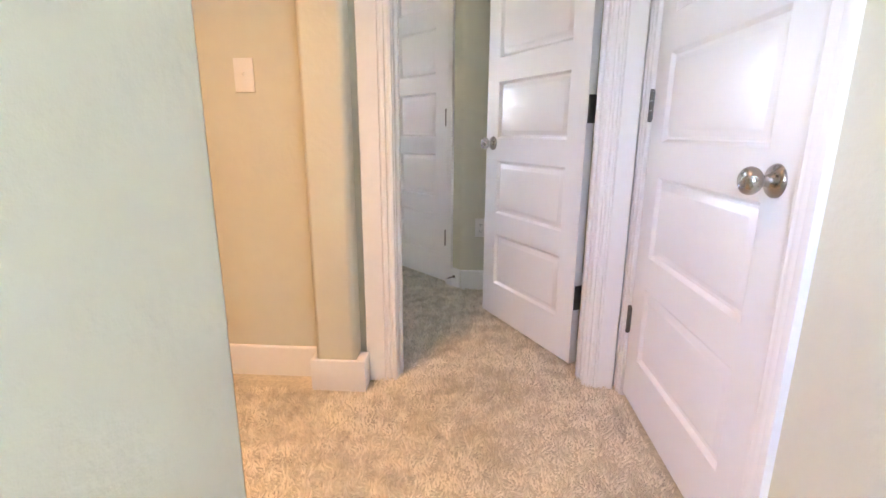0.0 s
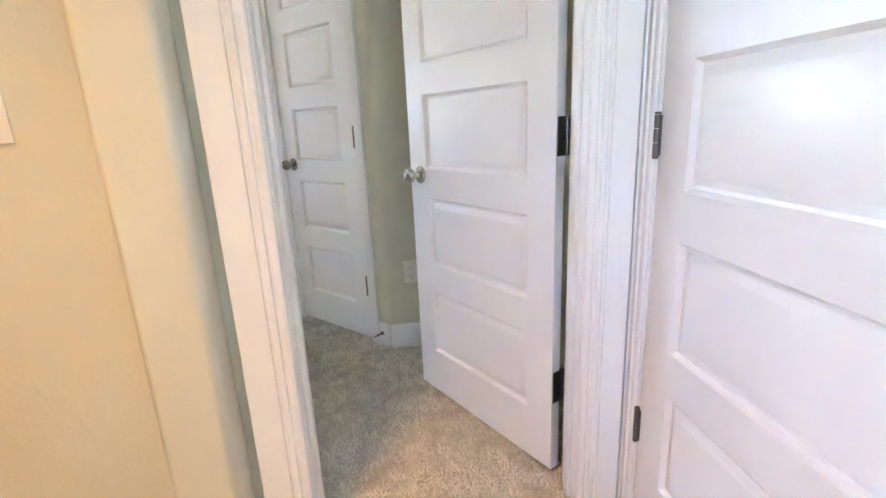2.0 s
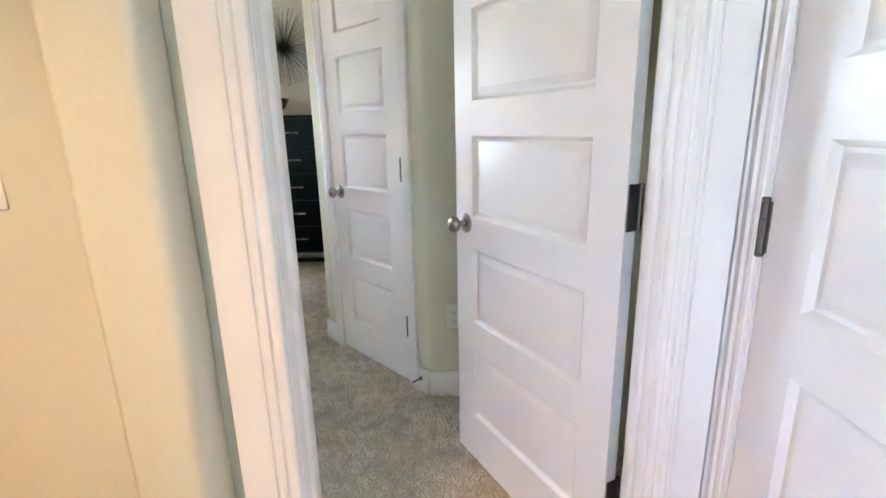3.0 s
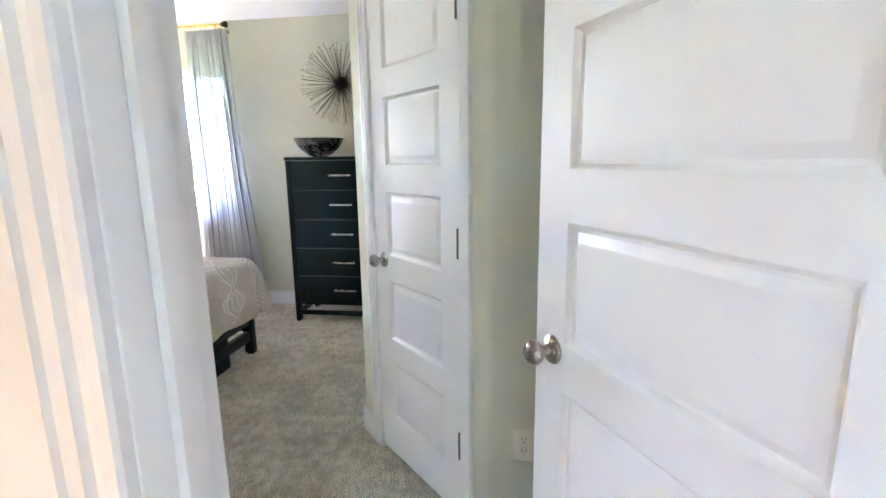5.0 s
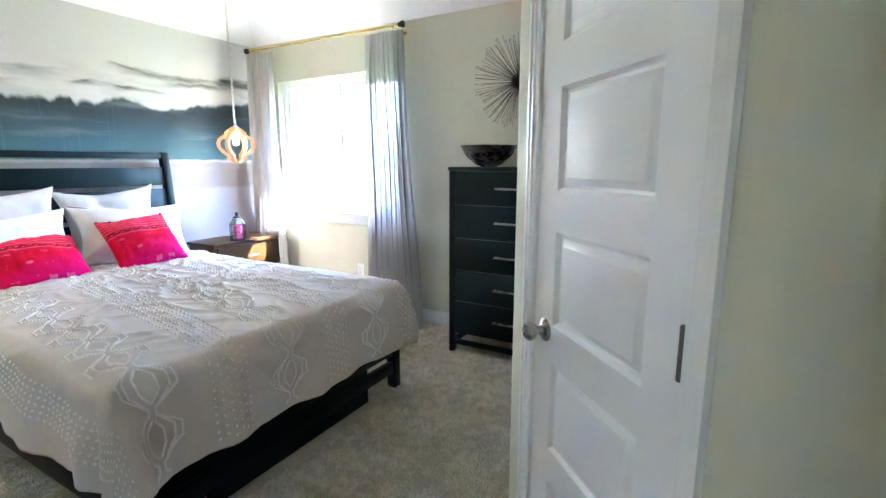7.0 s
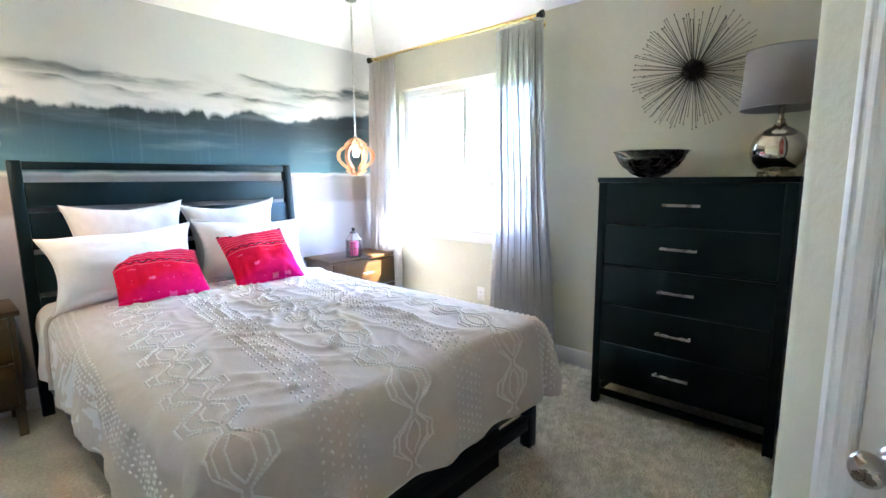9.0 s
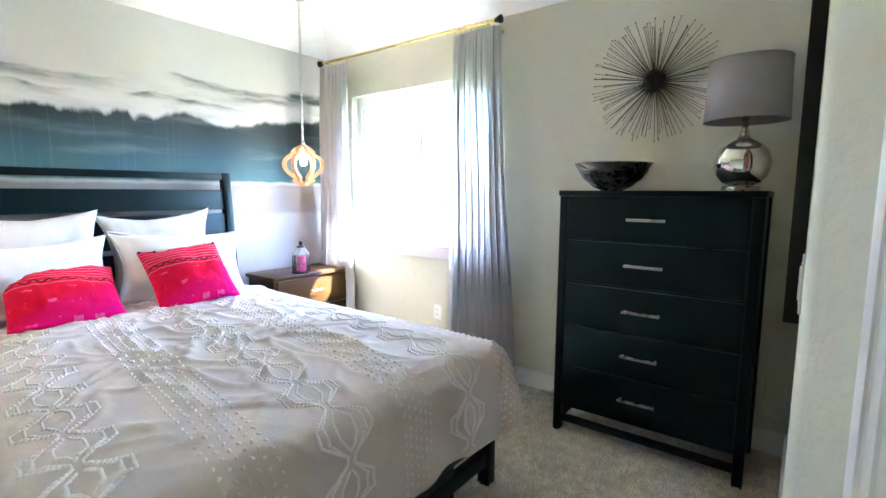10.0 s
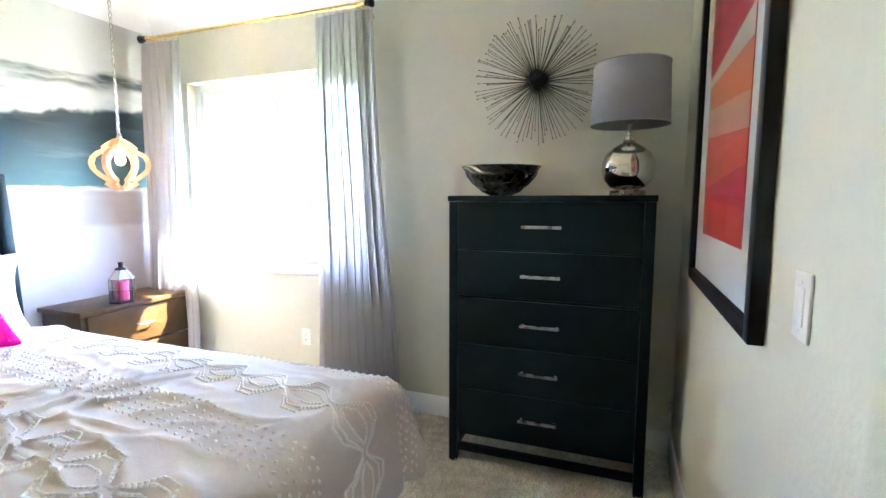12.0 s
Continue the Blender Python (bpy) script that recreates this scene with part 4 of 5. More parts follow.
# ---------------------------------------------------------------- nightstands, lantern, pendants
def nightstand(y0, y1, label):
    ns = thing("nightstand", pose(-3.80, (y0 + y1) / 2, 0), label, "nightstand", "nightstands beside the bed")
    h = (y1 - y0) / 2
    part("top", boxes((-0.19, 0.205, -h, h, 0.672, 0.700), bevel=0.004), M_WALNUT, ns, "brown wooden top")
    part("body", boxes((-0.18, 0.17, -h + 0.02, -h + 0.045, 0.16, 0.672), (-0.18, 0.17, h - 0.045, h - 0.02, 0.16, 0.672), (-0.18, -0.165, -h + 0.045, h - 0.045, 0.16, 0.672), (-0.165, 0.17, -h + 0.045, h - 0.045, 0.16, 0.18), (-0.165, 0.16, -h + 0.045, h - 0.045, 0.415, 0.43), bevel=0.002), M_WALNUT, ns)
    for z0, z1 in ((0.435, 0.662), (0.186, 0.412)):
        d = part("drawer", boxes((0.168, 0.188, -h + 0.05, h - 0.05, z0, z1), bevel=0.004), M_WALNUT, ns)
        bm = bmesh.new()
        zc = (z0 + z1) / 2
        tube(bm, [(0.188, -0.05, zc), (0.210, -0.05, zc), (0.214, -0.04, zc), (0.214, 0.04, zc), (0.210, 0.05, zc), (0.188, 0.05, zc)], 0.005, 8)
        part("handle", bm, M_NICKEL, d, "satin bar handle")
    for sx in (-0.155, 0.155):
        for sy in (-h + 0.045, h - 0.045):
            part("leg", boxes((sx - 0.02, sx + 0.02, sy - 0.02, sy + 0.02, 0, 0.162), bevel=0.003), M_WALNUT, ns)
    return ns


nightstand(4.86, 5.665, "walnut two-drawer nightstand in a patch of sun")
nightstand(2.14, 2.93, "walnut two-drawer nightstand in shade")

lantern = thing("lantern", pose(-3.66, 5.16, 0.702, 0, 0, 12), "small glazed metal lantern holding a pink candle", "lantern")
LR, LH, LT = 0.072, 0.150, 0.060      # radius, height of the body, of the roof


def hexagon(r, z):
    return [Vector((r * math.cos(math.pi / 3 * k), r * math.sin(math.pi / 3 * k), z)) for k in range(6)]


bm = bmesh.new()
lathe(bm, [(LR + 0.004, 0.0), (LR + 0.004, 0.008), (LR - 0.004, 0.011)], 6)
part("base", bm, M_BLACK, lantern, smooth=20)
M_LEAD = material("dark_lead_strip", (0.10, 0.10, 0.10), 0.35, 0.8, vary=0.2, scale=40)
for z, r in ((0.078, LR), (LH, LR), (LH + LT, 0.030)):
    bm = bmesh.new()
    ring = hexagon(r, z)
    tube(bm, ring + ring[:1], 0.0024, 6)
    part("band", bm, M_LEAD, lantern)
for lo, mid, hi in zip(hexagon(LR, 0.008), hexagon(LR, LH), hexagon(0.030, LH + LT)):
    bm = bmesh.new()
    tube(bm, [lo, mid, hi], 0.0024, 6)
    part("upright", bm, M_LEAD, lantern)


def glazing(name, lower, upper, mat, label=""):
    for k in range(6):
        q = [lower[k], lower[(k + 1) % 6], upper[(k + 1) % 6], upper[k]]
        out = (q[1] - q[0]).cross(q[3] - q[0]).normalized() * 0.0012
        bm = bmesh.new()
        a, b = ([bm.verts.new(p + s * out) for p in q] for s in (-1, 1))
        bm.faces.new(a[::-1]), bm.faces.new(b)
        for i in range(4):
            bm.faces.new((a[i], a[(i + 1) % 4], b[(i + 1) % 4], b[i]))
        part(name, bm, mat, lantern, label, smooth=0).visible_shadow = False


M_LANTERN = material("greyish_lantern_glass", (0.86, 0.88, 0.90), 0.08, vary=0.02, Transmission_Weight=0.72, IOR=1.12)
glazing("pane", hexagon(LR - 0.001, 0.012), hexagon(LR - 0.001, LH), M_GLASS)
glazing("roof_pane", hexagon(LR - 0.001, LH), hexagon(0.029, LH + LT), M_LANTERN, "cloudy glass roof pane")
bm = bmesh.new()
lathe(bm, [(0.034, LH + LT - 0.002), (0.034, LH + LT + 0.006), (0.020, LH + LT + 0.012), (0.013, LH + LT + 0.016), (0.013, LH + LT + 0.036), (0.016, LH + LT + 0.038), (0.016, LH + LT + 0.044), (0.006, LH + LT + 0.047)], 18)
part("cap", bm, M_BLACK, lantern, "black cap")
bm = bmesh.new()
lathe(bm, [(0.034, 0.012), (0.037, 0.018), (0.037, 0.132), (0.031, 0.138), (0.006, 0.135)], 22)
candle = part("candle", bm, M_CANDLE, lantern, "pink pillar candle")
bm = bmesh.new()
tube(bm, [(0, 0, 0.134), (0.001, 0, 0.142), (0.003, 0, 0.149)], 0.0015, 6)
part("wick", bm, M_BLACK, candle)


def pendant(y):
    p = thing("pendant_lamp", pose(-3.53, y, 1.405), "lit pendant lamp with a carved wooden rib cage", "pendant lamp", "pendants beside the bed")
    R, hP = 0.155, 0.30
    prof = [(0.030, 0.0), (0.050, 0.012), (0.088, 0.035), (0.075, 0.052), (0.118, 0.085), (0.150, 0.125), (0.158, 0.160), (0.148, 0.195), (0.120, 0.225), (0.085, 0.243), (0.092, 0.255), (0.060, 0.285), (0.030, 0.305)]
    bm = bmesh.new()
    for s, dz in ((-0.0135, 0), (0.0135, 0)):
        outer = [bm.verts.new((r, s, z)) for r, z in prof]
        inner = [bm.verts.new((max(r - 0.029, 0.012), s, min(max(z + (0.010 if z < 0.1 else -0.010 if z > 0.2 else 0), 0.004), 0.300))) for r, z in prof]
        for k in range(len(prof) - 1):
            bm.faces.new((outer[k], outer[k + 1], inner[k + 1], inner[k]))
        if s < 0:
            first = (outer, inner)
    for a, b in ((first[0], outer), (first[1], inner)):
        for k in range(len(prof) - 1):
            bm.faces.new((a[k], a[k + 1], b[k + 1], b[k]))
    for k in (0, len(prof) - 1):
        bm.faces.new((first[0][k], first[1][k], inner[k], outer[k]))
    rib = mesh_of("rib", bm, M_RIBWOOD, 35)
    for k in range(6):
        part("rib", rib, M_RIBWOOD, p, m=pose(0, 0, 0, 0, 0, 60 * k + 54))
    for z, name in ((0.0, "bottom_ring"), (0.285, "top_ring")):
        bm = bmesh.new()
        lathe(bm, [(0.022, z), (0.036, z), (0.036, z + 0.016), (0.022, z + 0.018)], 18)
        part(name, bm, M_RIBWOOD, p)
    bm = bmesh.new()
    lathe(bm, [(0.017, 0.245), (0.019, 0.25), (0.019, 0.30), (0.012, 0.335), (0.006, 0.345)], 16)
    part("socket", bm, M_NICKEL, p)
    bm = bmesh.new()
    lathe(bm, [(0.006, 0.150), (0.016, 0.155), (0.024, 0.168), (0.026, 0.184), (0.022, 0.206), (0.015, 0.228), (0.013, 0.246)], 18)
    part("bulb", bm, M_BULB, p, "glowing warm bulb")
    bm = bmesh.new()
    tube(bm, [(0.0035 * math.sin(1.1 * k), 0.0035 * math.cos(1.1 * k), 0.345 + 0.012 * k) for k in range(int((2.79 - 1.405 - 0.345 - 0.01) / 0.012))], 0.0022, 6)
    part("cord", bm, M_CORD, p, "white cord threaded through the chain")
    bm = bmesh.new()
    oval = [(0.0085 * math.cos(a), 0, 0.019 * math.sin(a)) for a in [2 * math.pi * q / 14 for q in range(15)]]
    tube(bm, oval, 0.0023, 6)
    link = mesh_of("chain_link", bm, M_NICKEL, 60)
    for q in range(31):
        part("chain_link", link, M_NICKEL, p, m=pose(0, 0, 0.362 + 0.0325 * q, 0, 0, 90 * (q % 2) + 20))
    bm = bmesh.new()
    lathe(bm, [(0.004, 1.355), (0.045, 1.365), (0.05, 1.40)], 20)
    part("ceiling_rose", bm, M_NICKEL, p)


pendant(5.115)
pendant(2.795)

# ---------------------------------------------------------------- dresser and what stands on it
DX0, DX1, DY0, DY1, DH = -1.502, -0.566, 5.300, 5.735, 1.372
dresser = thing("dresser", pose((DX0 + DX1) / 2, DY0, 0), "tall black five-drawer dresser with satin bar handles", "dresser")
w2 = (DX1 - DX0) / 2
dd = DY1 - DY0
part("top", boxes((-w2 - 0.004, w2 + 0.004, -0.012, dd, DH - 0.028, DH), bevel=0.004), M_BLACKWOOD, dresser)
part("carcass", boxes((-w2 + 0.046, w2 - 0.046, 0.016, dd - 0.004, 0.150, DH - 0.030), bevel=0.002), M_BLACKWOOD, dresser)
for sx in (-1, 1):
    for y in (0.0, dd - 0.046):
        part("post", boxes((sx * (w2 - 0.022) - 0.022, sx * (w2 - 0.022) + 0.022, y, y + 0.044, 0, DH - 0.029), bevel=0.003), M_BLACKWOOD, dresser)
    part("side_panel", boxes((sx * (w2 - 0.022) - 0.010, sx * (w2 - 0.022) + 0.010, 0.045, dd - 0.047, 0.150, DH - 0.030)), M_BLACKWOOD, dresser)
    part("side_stretcher", boxes((sx * (w2 - 0.022) - 0.014, sx * (w2 - 0.022) + 0.014, 0.045, dd - 0.047, 0.062, 0.098), bevel=0.002), M_BLACKWOOD, dresser)
part("front_stretcher", boxes((-w2 + 0.045, w2 - 0.045, 0.008, 0.036, 0.062, 0.098), bevel=0.002), M_BLACKWOOD, dresser)
for k, zc in enumerate((1.226, 0.994, 0.757, 0.522, 0.288)):
    z0, z1 = zc - 0.112, zc + 0.112
    d = part("drawer", boxes((-w2 + 0.049, w2 - 0.049, -0.004, 0.015, z0, z1), bevel=0.0035), M_BLACKWOOD, dresser)
    bm = boxes((-0.104, 0.078, -0.036, -0.026, zc - 0.007, zc + 0.007), bevel=0.002)
    for x in (-0.092, 0.066):
        box(bm, x - 0.006, x + 0.006, -0.027, -0.003, zc - 0.005, zc + 0.005)
    part("handle", bm, M_NICKEL, d, "satin nickel bar handle")

bowl = thing("bowl", pose(-1.295, 5.515, DH), "hammered dark metal bowl on the dresser", "bowl")
bm = bmesh.new()
prof = [(0.052, 0.0), (0.104, 0.022), (0.148, 0.060), (0.182, 0.104), (0.205, 0.148)]
rings = [[bm.verts.new((r * math.cos(2 * math.pi * (k + 0.5 * (j % 2)) / 18), r * math.sin(2 * math.pi * (k + 0.5 * (j % 2)) / 18), z)) for k in range(18)] for j, (r, z) in enumerate(prof)]
facets = []
for j, (a, b) in enumerate(zip(rings, rings[1:])):
    for k in range(18):
        n = (k + 1) % 18
        facets.append(bm.faces.new((a[k], a[n], b[k], b[k - 1]) if j % 2 else (a[k], a[n], b[n], b[k])))
bm.faces.new(rings[0][::-1])
bmesh.ops.recalc_face_normals(bm, faces=bm.faces)
bmesh.ops.inset_individual(bm, faces=facets, thickness=0.004, depth=-0.0025)
part("outer_shell", bm, M_HAMMER, bowl, smooth=12)
bm = bmesh.new()
lathe(bm, [(0.206, 0.149), (0.199, 0.150), (0.182, 0.118), (0.158, 0.087), (0.121, 0.051), (0.070, 0.018), (0.002, 0.015)], 36)
part("inner_shell", bm, M_BOWL_IN, bowl, "dark lacquered inside")

lampL = thing("table_lamp", pose(-0.685, 5.50, DH), "mercury glass table lamp with a grey drum shade", "table lamp")
bm = bmesh.new()
lathe(bm, [(0.078, 0.0), (0.080, 0.003), (0.080, 0.020), (0.076, 0.024), (0.050, 0.026)], 36)
part("foot", bm, M_NICKEL, lampL, "satin round foot")
bm = bmesh.new()
lathe(bm, [(0.048, 0.025), (0.079, 0.040), (0.107, 0.073), (0.118, 0.115), (0.116, 0.152), (0.102, 0.192), (0.074, 0.219), (0.044, 0.236), (0.026, 0.246)], 48)
part("body", bm, M_CHROME, lampL, "mirrored mercury glass globe", smooth=60)
bm = bmesh.new()
lathe(bm, [(0.027, 0.243), (0.029, 0.247), (0.027, 0.254), (0.022, 0.256), (0.022, 0.272), (0.014, 0.276), (0.012, 0.330), (0.016, 0.334), (0.016, 0.39)], 24)
part("neck", bm, M_CHROME, lampL)
bm = bmesh.new()
lathe(bm, [(0.174, 0.325), (0.165, 0.595)], 56)
bmesh.ops.delete(bm, geom=[f for f in bm.faces if len(f.verts) > 4], context="FACES")
shade = part("shade", bm, M_SHADE, lampL, "grey linen drum shade", smooth=180)
mod = shade.modifiers.new("thickness", "SOLIDIFY")
mod.thickness = 0.003
for z, r in ((0.325, 0.174), (0.595, 0.165)):
    bm = bmesh.new()
    tube(bm, [(r * math.cos(a), r * math.sin(a), z) for a in [2 * math.pi * k / 48 for k in range(49)]], 0.003, 6)
    part("shade_rim", bm, M_SHADE, shade)
bm = bmesh.new()
for k in range(3):
    a = 2 * math.pi * k / 3
    tube(bm, [(0.012 * math.cos(a), 0.012 * math.sin(a), 0.385), (0.163 * math.cos(a), 0.163 * math.sin(a), 0.590)], 0.002, 6)
part("spider", bm, M_NICKEL, shade)

cord = thing("power_cord", pose(-0.50, 5.62, 0), "white lamp cord looped to the wall outlet", "cord")
bm = bmesh.new()
tube(bm, [(-0.03, 0.10, 0.42), (-0.028, 0.02, 0.33), (-0.010, -0.03, 0.285), (0.025, -0.01, 0.262), (0.060, 0.02, 0.262), (0.080, 0.05, 0.30)], 0.0035, 8)
part("cable", bm, M_CORD, cord)
bm = boxes((0.062, 0.084, 0.035, 0.062, 0.285, 0.325), bevel=0.004)
part("plug", bm, M_CORD, cord)

burst = thing("sunburst_wall_art", pose(-1.150, Y_WIN - 0.004, 1.978), "starburst wall sculpture of thin steel rods", "wall art")
bm = bmesh.new()
bmesh.ops.create_icosphere(bm, subdivisions=3, radius=0.058, matrix=pose(0, -0.045, 0))
for v in bm.verts:
    v.co += (v.co - Vector((0, -0.045, 0))) * 0.22 * noise.noise(v.co * 70)
lathe(bm, [(0.02, -0.01), (0.02, 0.045)], 12, pose(0, -0.012, 0, 90))
part("hub", bm, M_BLACK, burst, "dark knotted hub", smooth=20)
bm = bmesh.new()
tube(bm, [(0, 0, 0.02), (0, 0, 0.995)], 0.0062, 6, 0.0042)
rodm = mesh_of("rod", bm, M_ROD)
rnd = random.Random(21)
for k in range(132):
    a = 2 * math.pi * (k + rnd.uniform(-0.3, 0.3)) / 132
    tip = rnd.choice((0.335, 0.33, 0.32, 0.30, 0.27))
    el = rnd.uniform(0.0, 0.42) if tip > 0.31 else rnd.uniform(0.05, 0.75)
    d = Vector((math.cos(a) * math.cos(el), -math.sin(el), math.sin(a) * math.cos(el)))
    part("rod", rodm, M_ROD, burst, m=Matrix.Translation((0, -0.038, 0)) @ d.to_track_quat("Z", "Y").to_matrix().to_4x4() @ Matrix.Diagonal((0.32, 0.32, tip, 1)))
bm = bmesh.new()
bmesh.ops.create_icosphere(bm, subdivisions=1, radius=0.0042)
tipm = mesh_of("tip", bm, M_ROD)
rods = [o for o in burst.children if o.name.startswith("rod")]
for o in rods:
    part("tip", tipm, M_ROD, burst, m=Matrix.Translation(o.matrix_basis @ Vector((0, 0, 1))))

# ---------------------------------------------------------------- picture, switches, outlets
PY0, PY1, PZ0, PZ1 = 4.235, 5.185, 1.050, 2.330
pic = thing("framed_print", pose(X_PIC, PY0, PZ0), "black framed abstract print of red and orange shards", "picture")
pw, ph = PY1 - PY0, PZ1 - PZ0
part("frame", boxes((-0.034, -0.002, 0, 0.042, 0, ph), (-0.034, -0.002, pw - 0.042, pw, 0, ph), (-0.034, -0.002, 0.042, pw - 0.042, 0, 0.042), (-0.034, -0.002, 0.042, pw - 0.042, ph - 0.042, ph), bevel=0.003), M_BLACK, pic, "black wooden frame")
part("mount", boxes((-0.014, -0.008, 0.04, pw - 0.04, 0.04, ph - 0.04)), M_MAT, pic, "white mount board")
iy0, iy1, iz0, iz1 = 0.185, pw - 0.185, 0.185, ph - 0.185
part("print", boxes((-0.0165, -0.0150, iy0, iy1, iz0, iz1)), material("print_red", (0.72, 0.07, 0.045), 0.35, vary=0.12, scale=9), pic, "red printed sheet")
inks = [material("print_" + n, c, 0.35, vary=0.12, scale=10) for n, c in (("orange", (0.80, 0.23, 0.09)), ("crimson", (0.55, 0.03, 0.05)), ("salmon", (0.80, 0.42, 0.28)), ("cream", (0.78, 0.68, 0.56)), ("scarlet", (0.80, 0.10, 0.05)))]
rnd = random.Random(12)
z = iz0 + 0.10
k = 0
while z < iz1 - 0.05:
    hgt = rnd.uniform(0.07, 0.14)
    s0, s1 = rnd.uniform(-0.09, 0.10), rnd.uniform(-0.09, 0.10)
    z0a, z0b = z, min(z + s0 * 0.6, iz1)
    z1a, z1b = min(z + hgt, iz1), min(max(z + hgt + s1, z0b + 0.01), iz1)
    bm = bmesh.new()
    bm.faces.new([bm.verts.new((-0.0172 - 0.0003 * (k % 3), y, max(zz, iz0))) for y, zz in ((iy0, z0a), (iy1, z0b), (iy1, z1b), (iy0, z1a))])
    part("printed_shard", bm, inks[(k * 3 + 1) % 5], pic)
    z += hgt * 1.05
    k += 1
pane = part("glazing", boxes((-0.024, -0.022, 0.040, pw - 0.040, 0.040, ph - 0.040)), M_GLASS, pic, "clear glass")
pane.visible_shadow = False


def wall_plate(name, m, kind, label):
    """A plate in its wall's frame: x along, y out, z up, centred."""
    p = thing(name, m, label, "light switch" if kind == "switch" else "outlet")
    part("plate", boxes((-0.036, 0.036, 0.0, 0.006, -0.058, 0.058), bevel=0.0025), M_PLATE, p)
    if kind == "switch":
        part("toggle_recess", boxes((-0.006, 0.006, 0.0055, 0.0068, -0.013, 0.013)), M_PLATE, p)
        part("toggle", boxes((-0.0045, 0.0045, 0.006, 0.017, -0.002, 0.010), bevel=0.001), M_PLATE, p)
    elif kind == "rocker":
        part("rocker", boxes((-0.017, 0.017, 0.005, 0.009, -0.034, 0.034), bevel=0.002), M_PLATE, p)
    else:
        for z in (-0.021, 0.021):
            f = part("socket_face", boxes((-0.0165, 0.0165, 0.005, 0.0078, z - 0.014, z + 0.014), bevel=0.002), M_PLATE, p)
            for x in (-0.0065, 0.0065):
                part("slot", boxes((x - 0.0011, x + 0.0011, 0.0074, 0.0081, z - 0.002, z + 0.007)), M_BLACK, f)
            part("ground_hole", boxes((-0.002, 0.002, 0.0074, 0.0081, z - 0.010, z - 0.006)), M_BLACK, f)
    for z in ((-0.041, 0.041) if kind != "outlet" else (0.0,)):
        bm = bmesh.new()
        lathe(bm, [(0.003, 0.0055), (0.003, 0.0068), (0.001, 0.0072)], 10, pose(0, 0, z, -90))
        part("screw", bm, M_PLATE, p)
    return p


wall_plate("light_switch", pose(-0.530, Y_HALL, 1.168, 0, 0, 180), "switch", "ivory toggle switch plate on the passage wall")
wall_plate("light_switch", pose(X_PIC, 4.035, 1.180, 0, 0, 90), "rocker", "white rocker switch plate beside the framed print")
wall_plate("outlet", pose(0.345, 3.128, 0.402, 0, 0, 180), "outlet", "white duplex outlet beside the closet door")
wall_plate("outlet", pose(-2.716, Y_WIN, 0.405, 0, 0, 180), "outlet", "white duplex outlet under the window")

stop = thing("door_stop", AWP @ pose(0.045, 0.015, 0.075, -90), "spring door stop on the baseboard", "door stop")
bm = bmesh.new()
lathe(bm, [(0.010, 0.0), (0.010, 0.004), (0.005, 0.006)], 12)
tube(bm, [(0.0045 * math.cos(1.9 * k), 0.0045 * math.sin(1.9 * k), 0.005 + 0.0011 * k) for k in range(50)], 0.0012, 5)
part("spring", bm, M_DARKENED_NICKEL, stop)
bm = bmesh.new()
lathe(bm, [(0.006, 0.059), (0.0065, 0.062), (0.0065, 0.070), (0.004, 0.073)], 12)
part("rubber_tip", bm, M_CORD, stop, "white rubber tip")

fix = thing("ceiling_light", pose(*DOWNLIGHT, H), "round flush ceiling light in the side passage", "ceiling light")
bm = bmesh.new()
lathe(bm, [(0.20, -0.001), (0.225, -0.001), (0.225, -0.012), (0.202, -0.016)], 32)
part("trim_ring", bm, M_TRIM, fix)

# ---------------------------------------------------------------- outdoors
M_GRASS = material("dry_lawn", (0.14, 0.17, 0.06), 0.95, vary=0.35, scale=0.6)
M_BARK = material("bark", (0.12, 0.09, 0.06), 0.9, vary=0.3, scale=8, bump=0.8, bump_scale=20)
M_LEAF = material("leaf_green", (0.07, 0.12, 0.035), 0.6, vary=0.35, scale=2)
bm = bmesh.new()
bmesh.ops.create_grid(bm, x_segments=2, y_segments=2, size=600, matrix=pose(0, 0, -0.6))
structure("ground", bm, M_GRASS, "dry lawn outside the window reaching the horizon", "ground")


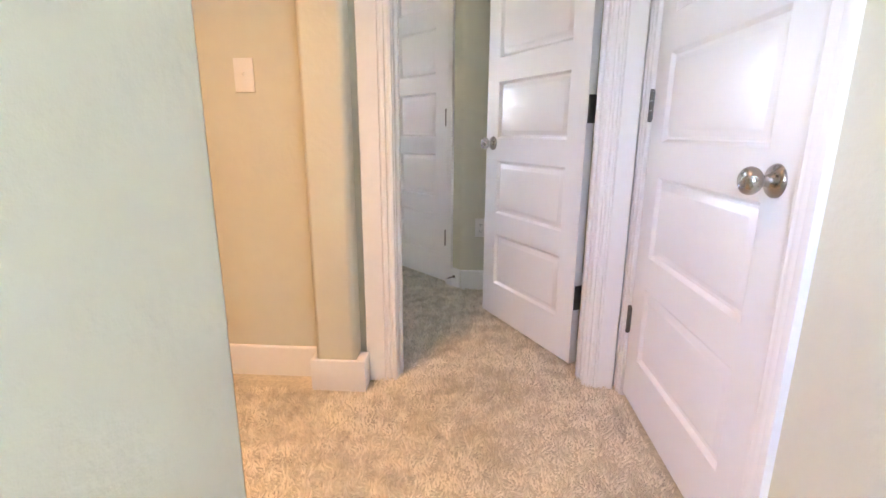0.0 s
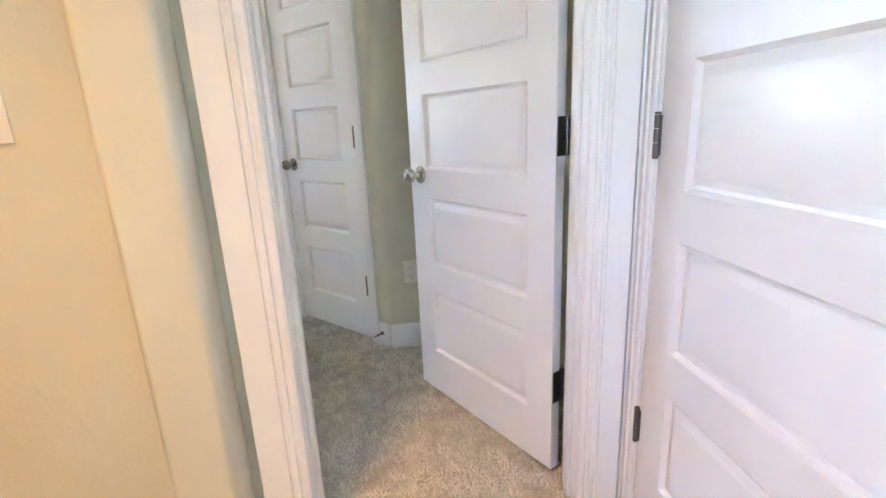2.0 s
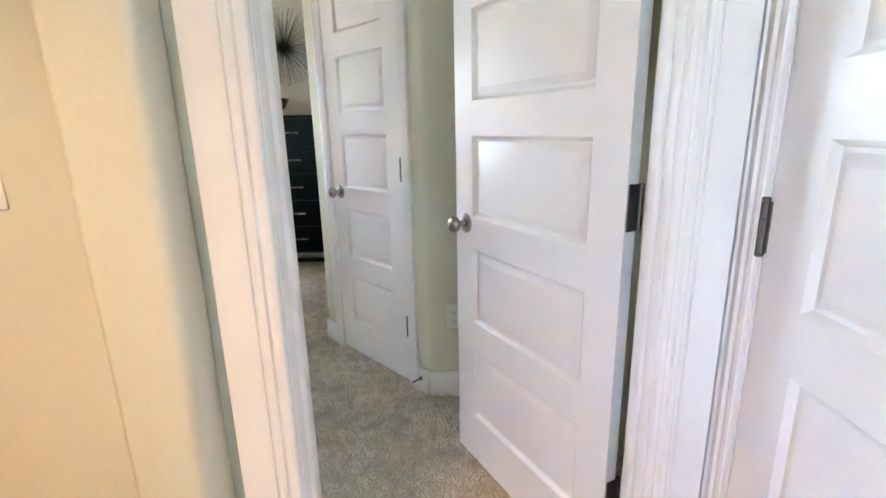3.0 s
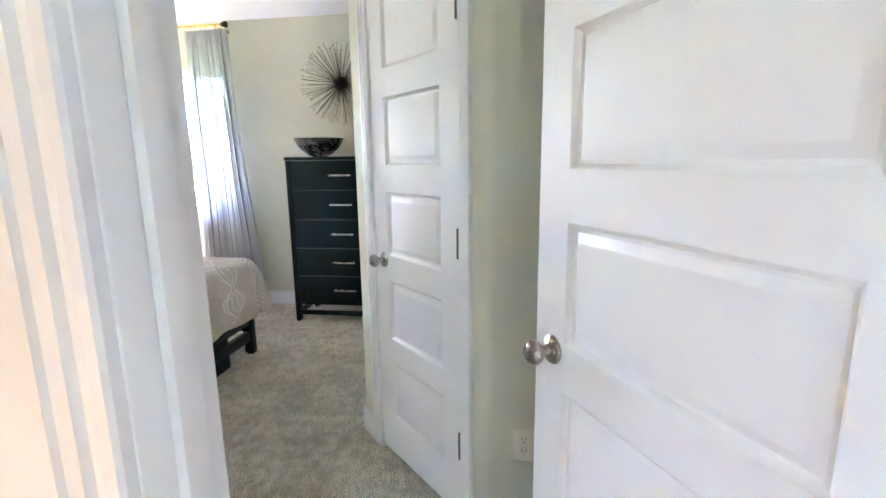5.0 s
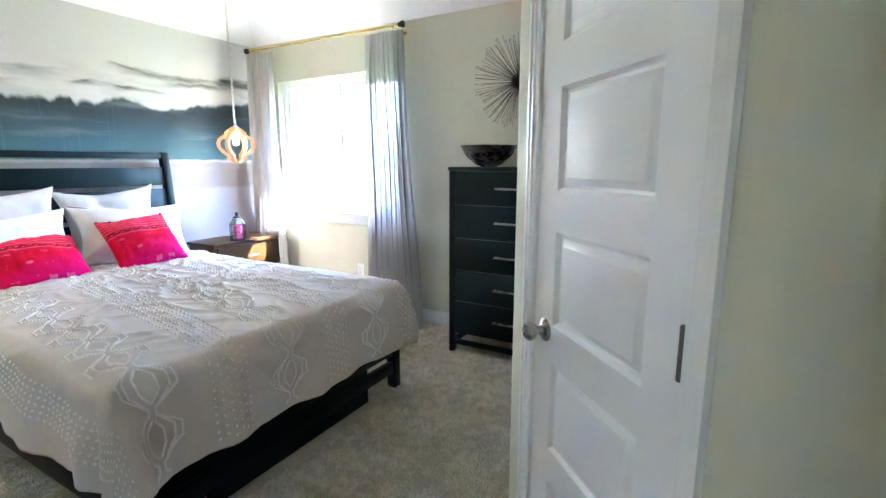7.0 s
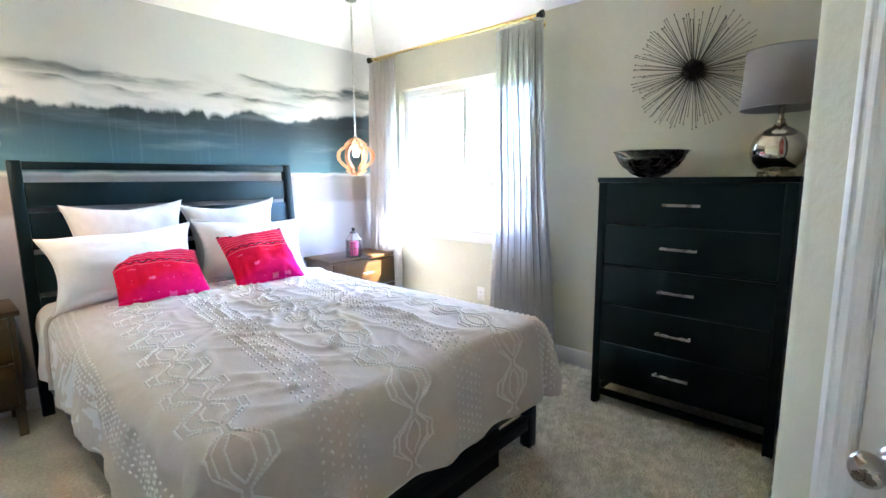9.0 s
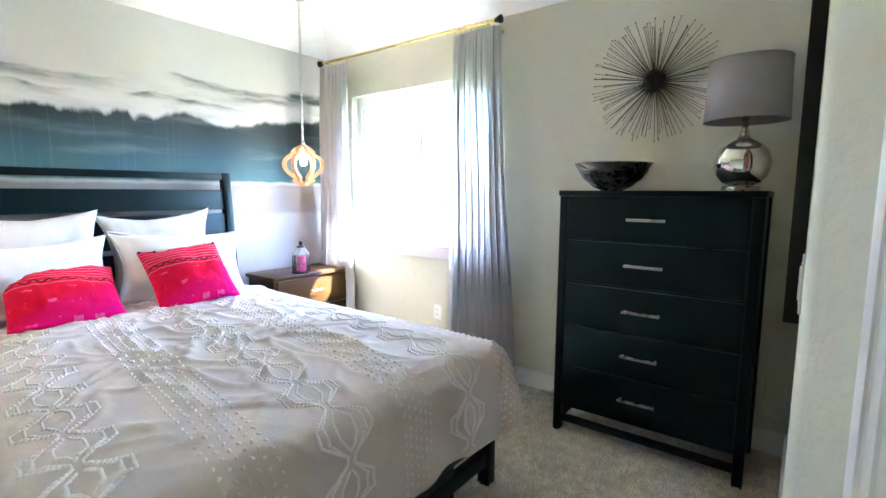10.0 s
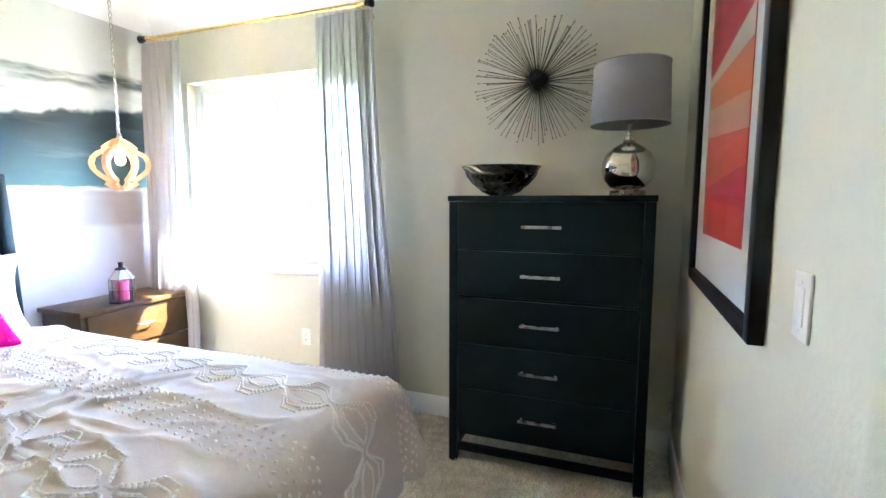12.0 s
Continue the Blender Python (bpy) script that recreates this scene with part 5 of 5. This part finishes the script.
def tree(x, y, height, seed):
    rnd = random.Random(seed)
    t = thing("tree", pose(x, y, -0.6), "small leafy green tree outside the window", "tree", "trees outside the window")
    bm = bmesh.new()
    tube(bm, [(0, 0, 0), (0.03, 0.02, height * 0.3), (-0.02, 0.05, height * 0.6), (0.02, 0.0, height * 0.9)], 0.07, 10, 0.02)
    tips = []
    for k in range(16):
        a, z = rnd.uniform(0, 6.28), height * rnd.uniform(0.3, 0.85)
        r = height * rnd.uniform(0.18, 0.36) * (1.1 - z / height * 0.6)
        tip = Vector((r * math.cos(a), r * math.sin(a), z + r * rnd.uniform(0.3, 0.8)))
        tube(bm, [(0, 0, z), tip * 0.5 + Vector((0, 0, z * 0.5 + 0.02)), tip], 0.025, 6, 0.006)
        tips.append(tip)
    part("trunk", bm, M_BARK, t)
    verts, faces = [], []
    for tip in tips:
        for _ in range(130):
            c = tip + Vector((rnd.gauss(0, 0.24), rnd.gauss(0, 0.24), rnd.gauss(0, 0.2)))
            u = Vector((rnd.uniform(-1, 1), rnd.uniform(-1, 1), rnd.uniform(-1, 1))).normalized()
            v = u.orthogonal().normalized()
            s = rnd.uniform(0.03, 0.06)
            k = len(verts)
            verts += [c - u * s, c + v * s * 0.45, c + u * s, c - v * s * 0.45]
            faces.append((k, k + 1, k + 2, k + 3))
    me = bpy.data.meshes.new("crown")
    me.from_pydata(verts, [], faces)
    me.materials.append(M_LEAF)
    part("crown", me, M_LEAF, t, "crown of many small leaves")


tree(-7.2, 12.5, 2.7, 2)
tree(-5.4, 13.5, 2.6, 5)

# ---------------------------------------------------------------- carpet pile
M_PILE = bpy.data.materials.new("carpet_pile")
M_PILE.use_nodes = True
nt = M_PILE.node_tree
b = nt.nodes["Principled BSDF"]
b.inputs["Roughness"].default_value = 1.0
b.inputs["Sheen Weight"].default_value = 0.35
tc, big, mid = nt.nodes.new("ShaderNodeTexCoord"), nt.nodes.new("ShaderNodeTexNoise"), nt.nodes.new("ShaderNodeTexNoise")
big.inputs["Scale"].default_value, mid.inputs["Scale"].default_value = 4.0, 15.0
geo = nt.nodes.new("ShaderNodeNewGeometry")
for n in (big, mid):
    nt.links.new(tc.outputs["Object"], n.inputs["Vector"])
s1, s2 = nt.nodes.new("ShaderNodeMath"), nt.nodes.new("ShaderNodeMath")
s1.operation, s2.operation = "MULTIPLY_ADD", "MULTIPLY_ADD"
s1.inputs[1].default_value, s2.inputs[1].default_value = 0.95, 0.30
nt.links.new(big.outputs["Fac"], s1.inputs[0]), nt.links.new(mid.outputs["Fac"], s1.inputs[2])
nt.links.new(geo.outputs["Random Per Island"], s2.inputs[0]), nt.links.new(s1.outputs[0], s2.inputs[2])
cr = nt.nodes.new("ShaderNodeValToRGB")
cr.color_ramp.elements[0].position, cr.color_ramp.elements[0].color = 0.60, (0.52, 0.47, 0.36, 1)
cr.color_ramp.elements[1].position, cr.color_ramp.elements[1].color = 0.95, (0.88, 0.82, 0.69, 1)
sc = nt.nodes.new("ShaderNodeMath")
sc.operation = "MULTIPLY"
sc.inputs[1].default_value = 0.72
nt.links.new(s2.outputs[0], sc.inputs[0]), nt.links.new(sc.outputs[0], cr.inputs[0])
nt.links.new(cr.outputs[0], b.inputs["Base Color"])


def pile(regions, spacing, seed):
    """Upright twisted yarn tufts over rectangles of the floor, as one mesh."""
    rng = np.random.default_rng(seed)
    pts = []
    for x0, x1, y0, y1 in regions:
        nx, ny = int((x1 - x0) / spacing), int((y1 - y0) / spacing)
        gx, gy = np.meshgrid(np.linspace(x0, x1, nx), np.linspace(y0, y1, ny))
        pts.append(np.stack([gx.ravel(), gy.ravel()], 1))
    p = np.concatenate(pts)
    p = p + rng.uniform(-0.5, 0.5, p.shape) * spacing
    n = len(p)
    # the nap leans in clumps a few centimetres across
    lean = np.zeros((n, 2))
    lift = np.zeros(n)
    for _ in range(14):
        a, f = rng.uniform(0, 2 * np.pi), 2 * np.pi / rng.uniform(0.035, 0.11)
        wave = np.sin(f * (p[:, 0] * np.cos(a) + p[:, 1] * np.sin(a)) + rng.uniform(0, 6.28))
        b = rng.uniform(0, 2 * np.pi)
        lean += 0.0042 * wave[:, None] * np.array([np.cos(b), np.sin(b)])
        lift += 0.0011 * wave
    lean += rng.normal(0, 0.0035, (n, 2))
    h = np.clip(0.0155 + lift + rng.normal(0, 0.0022, n), 0.006, 0.026)
    ang = rng.uniform(0, 2 * np.pi, n)
    r = spacing * 0.46
    v = np.zeros((n, 4, 3))
    for k in range(3):
        a = ang + k * 2 * np.pi / 3
        v[:, k, 0], v[:, k, 1], v[:, k, 2] = p[:, 0] + r * np.cos(a), p[:, 1] + r * np.sin(a), 0.0005
    v[:, 3, :2], v[:, 3, 2] = p + lean, h
    base = np.arange(n)[:, None] * 4
    tri = np.concatenate([base + np.array(q) for q in ((0, 1, 3), (1, 2, 3), (2, 0, 3))])
    me = bpy.data.meshes.new("carpet_pile")
    me.vertices.add(4 * n)
    me.vertices.foreach_set("co", v.ravel())
    me.loops.add(tri.size)
    me.loops.foreach_set("vertex_index", tri.ravel().astype(np.int32))
    me.polygons.add(len(tri))
    me.polygons.foreach_set("loop_start", np.arange(len(tri), dtype=np.int32) * 3)
    me.update()
    me.materials.append(M_PILE)
    return me


ob = new("carpet_pile", pile([(-1.8, 0.86, 0.85, 1.84), (-0.09, 0.86, 1.84, 2.12), (-0.03, 0.86, -0.3, 0.85), (-1.3, 0.98, 2.12, 3.11), (-1.45, 0.2, 3.11, 3.78), (-1.45, -0.44, 3.11, 5.74), (-2.7, -1.45, 4.4, 5.74), (-2.7, -1.3, 2.12, 3.2)], 0.0095, 4))
tagged(ob, "beige shaggy cut-pile carpet with mottled nap", "carpet", kind="stuff")
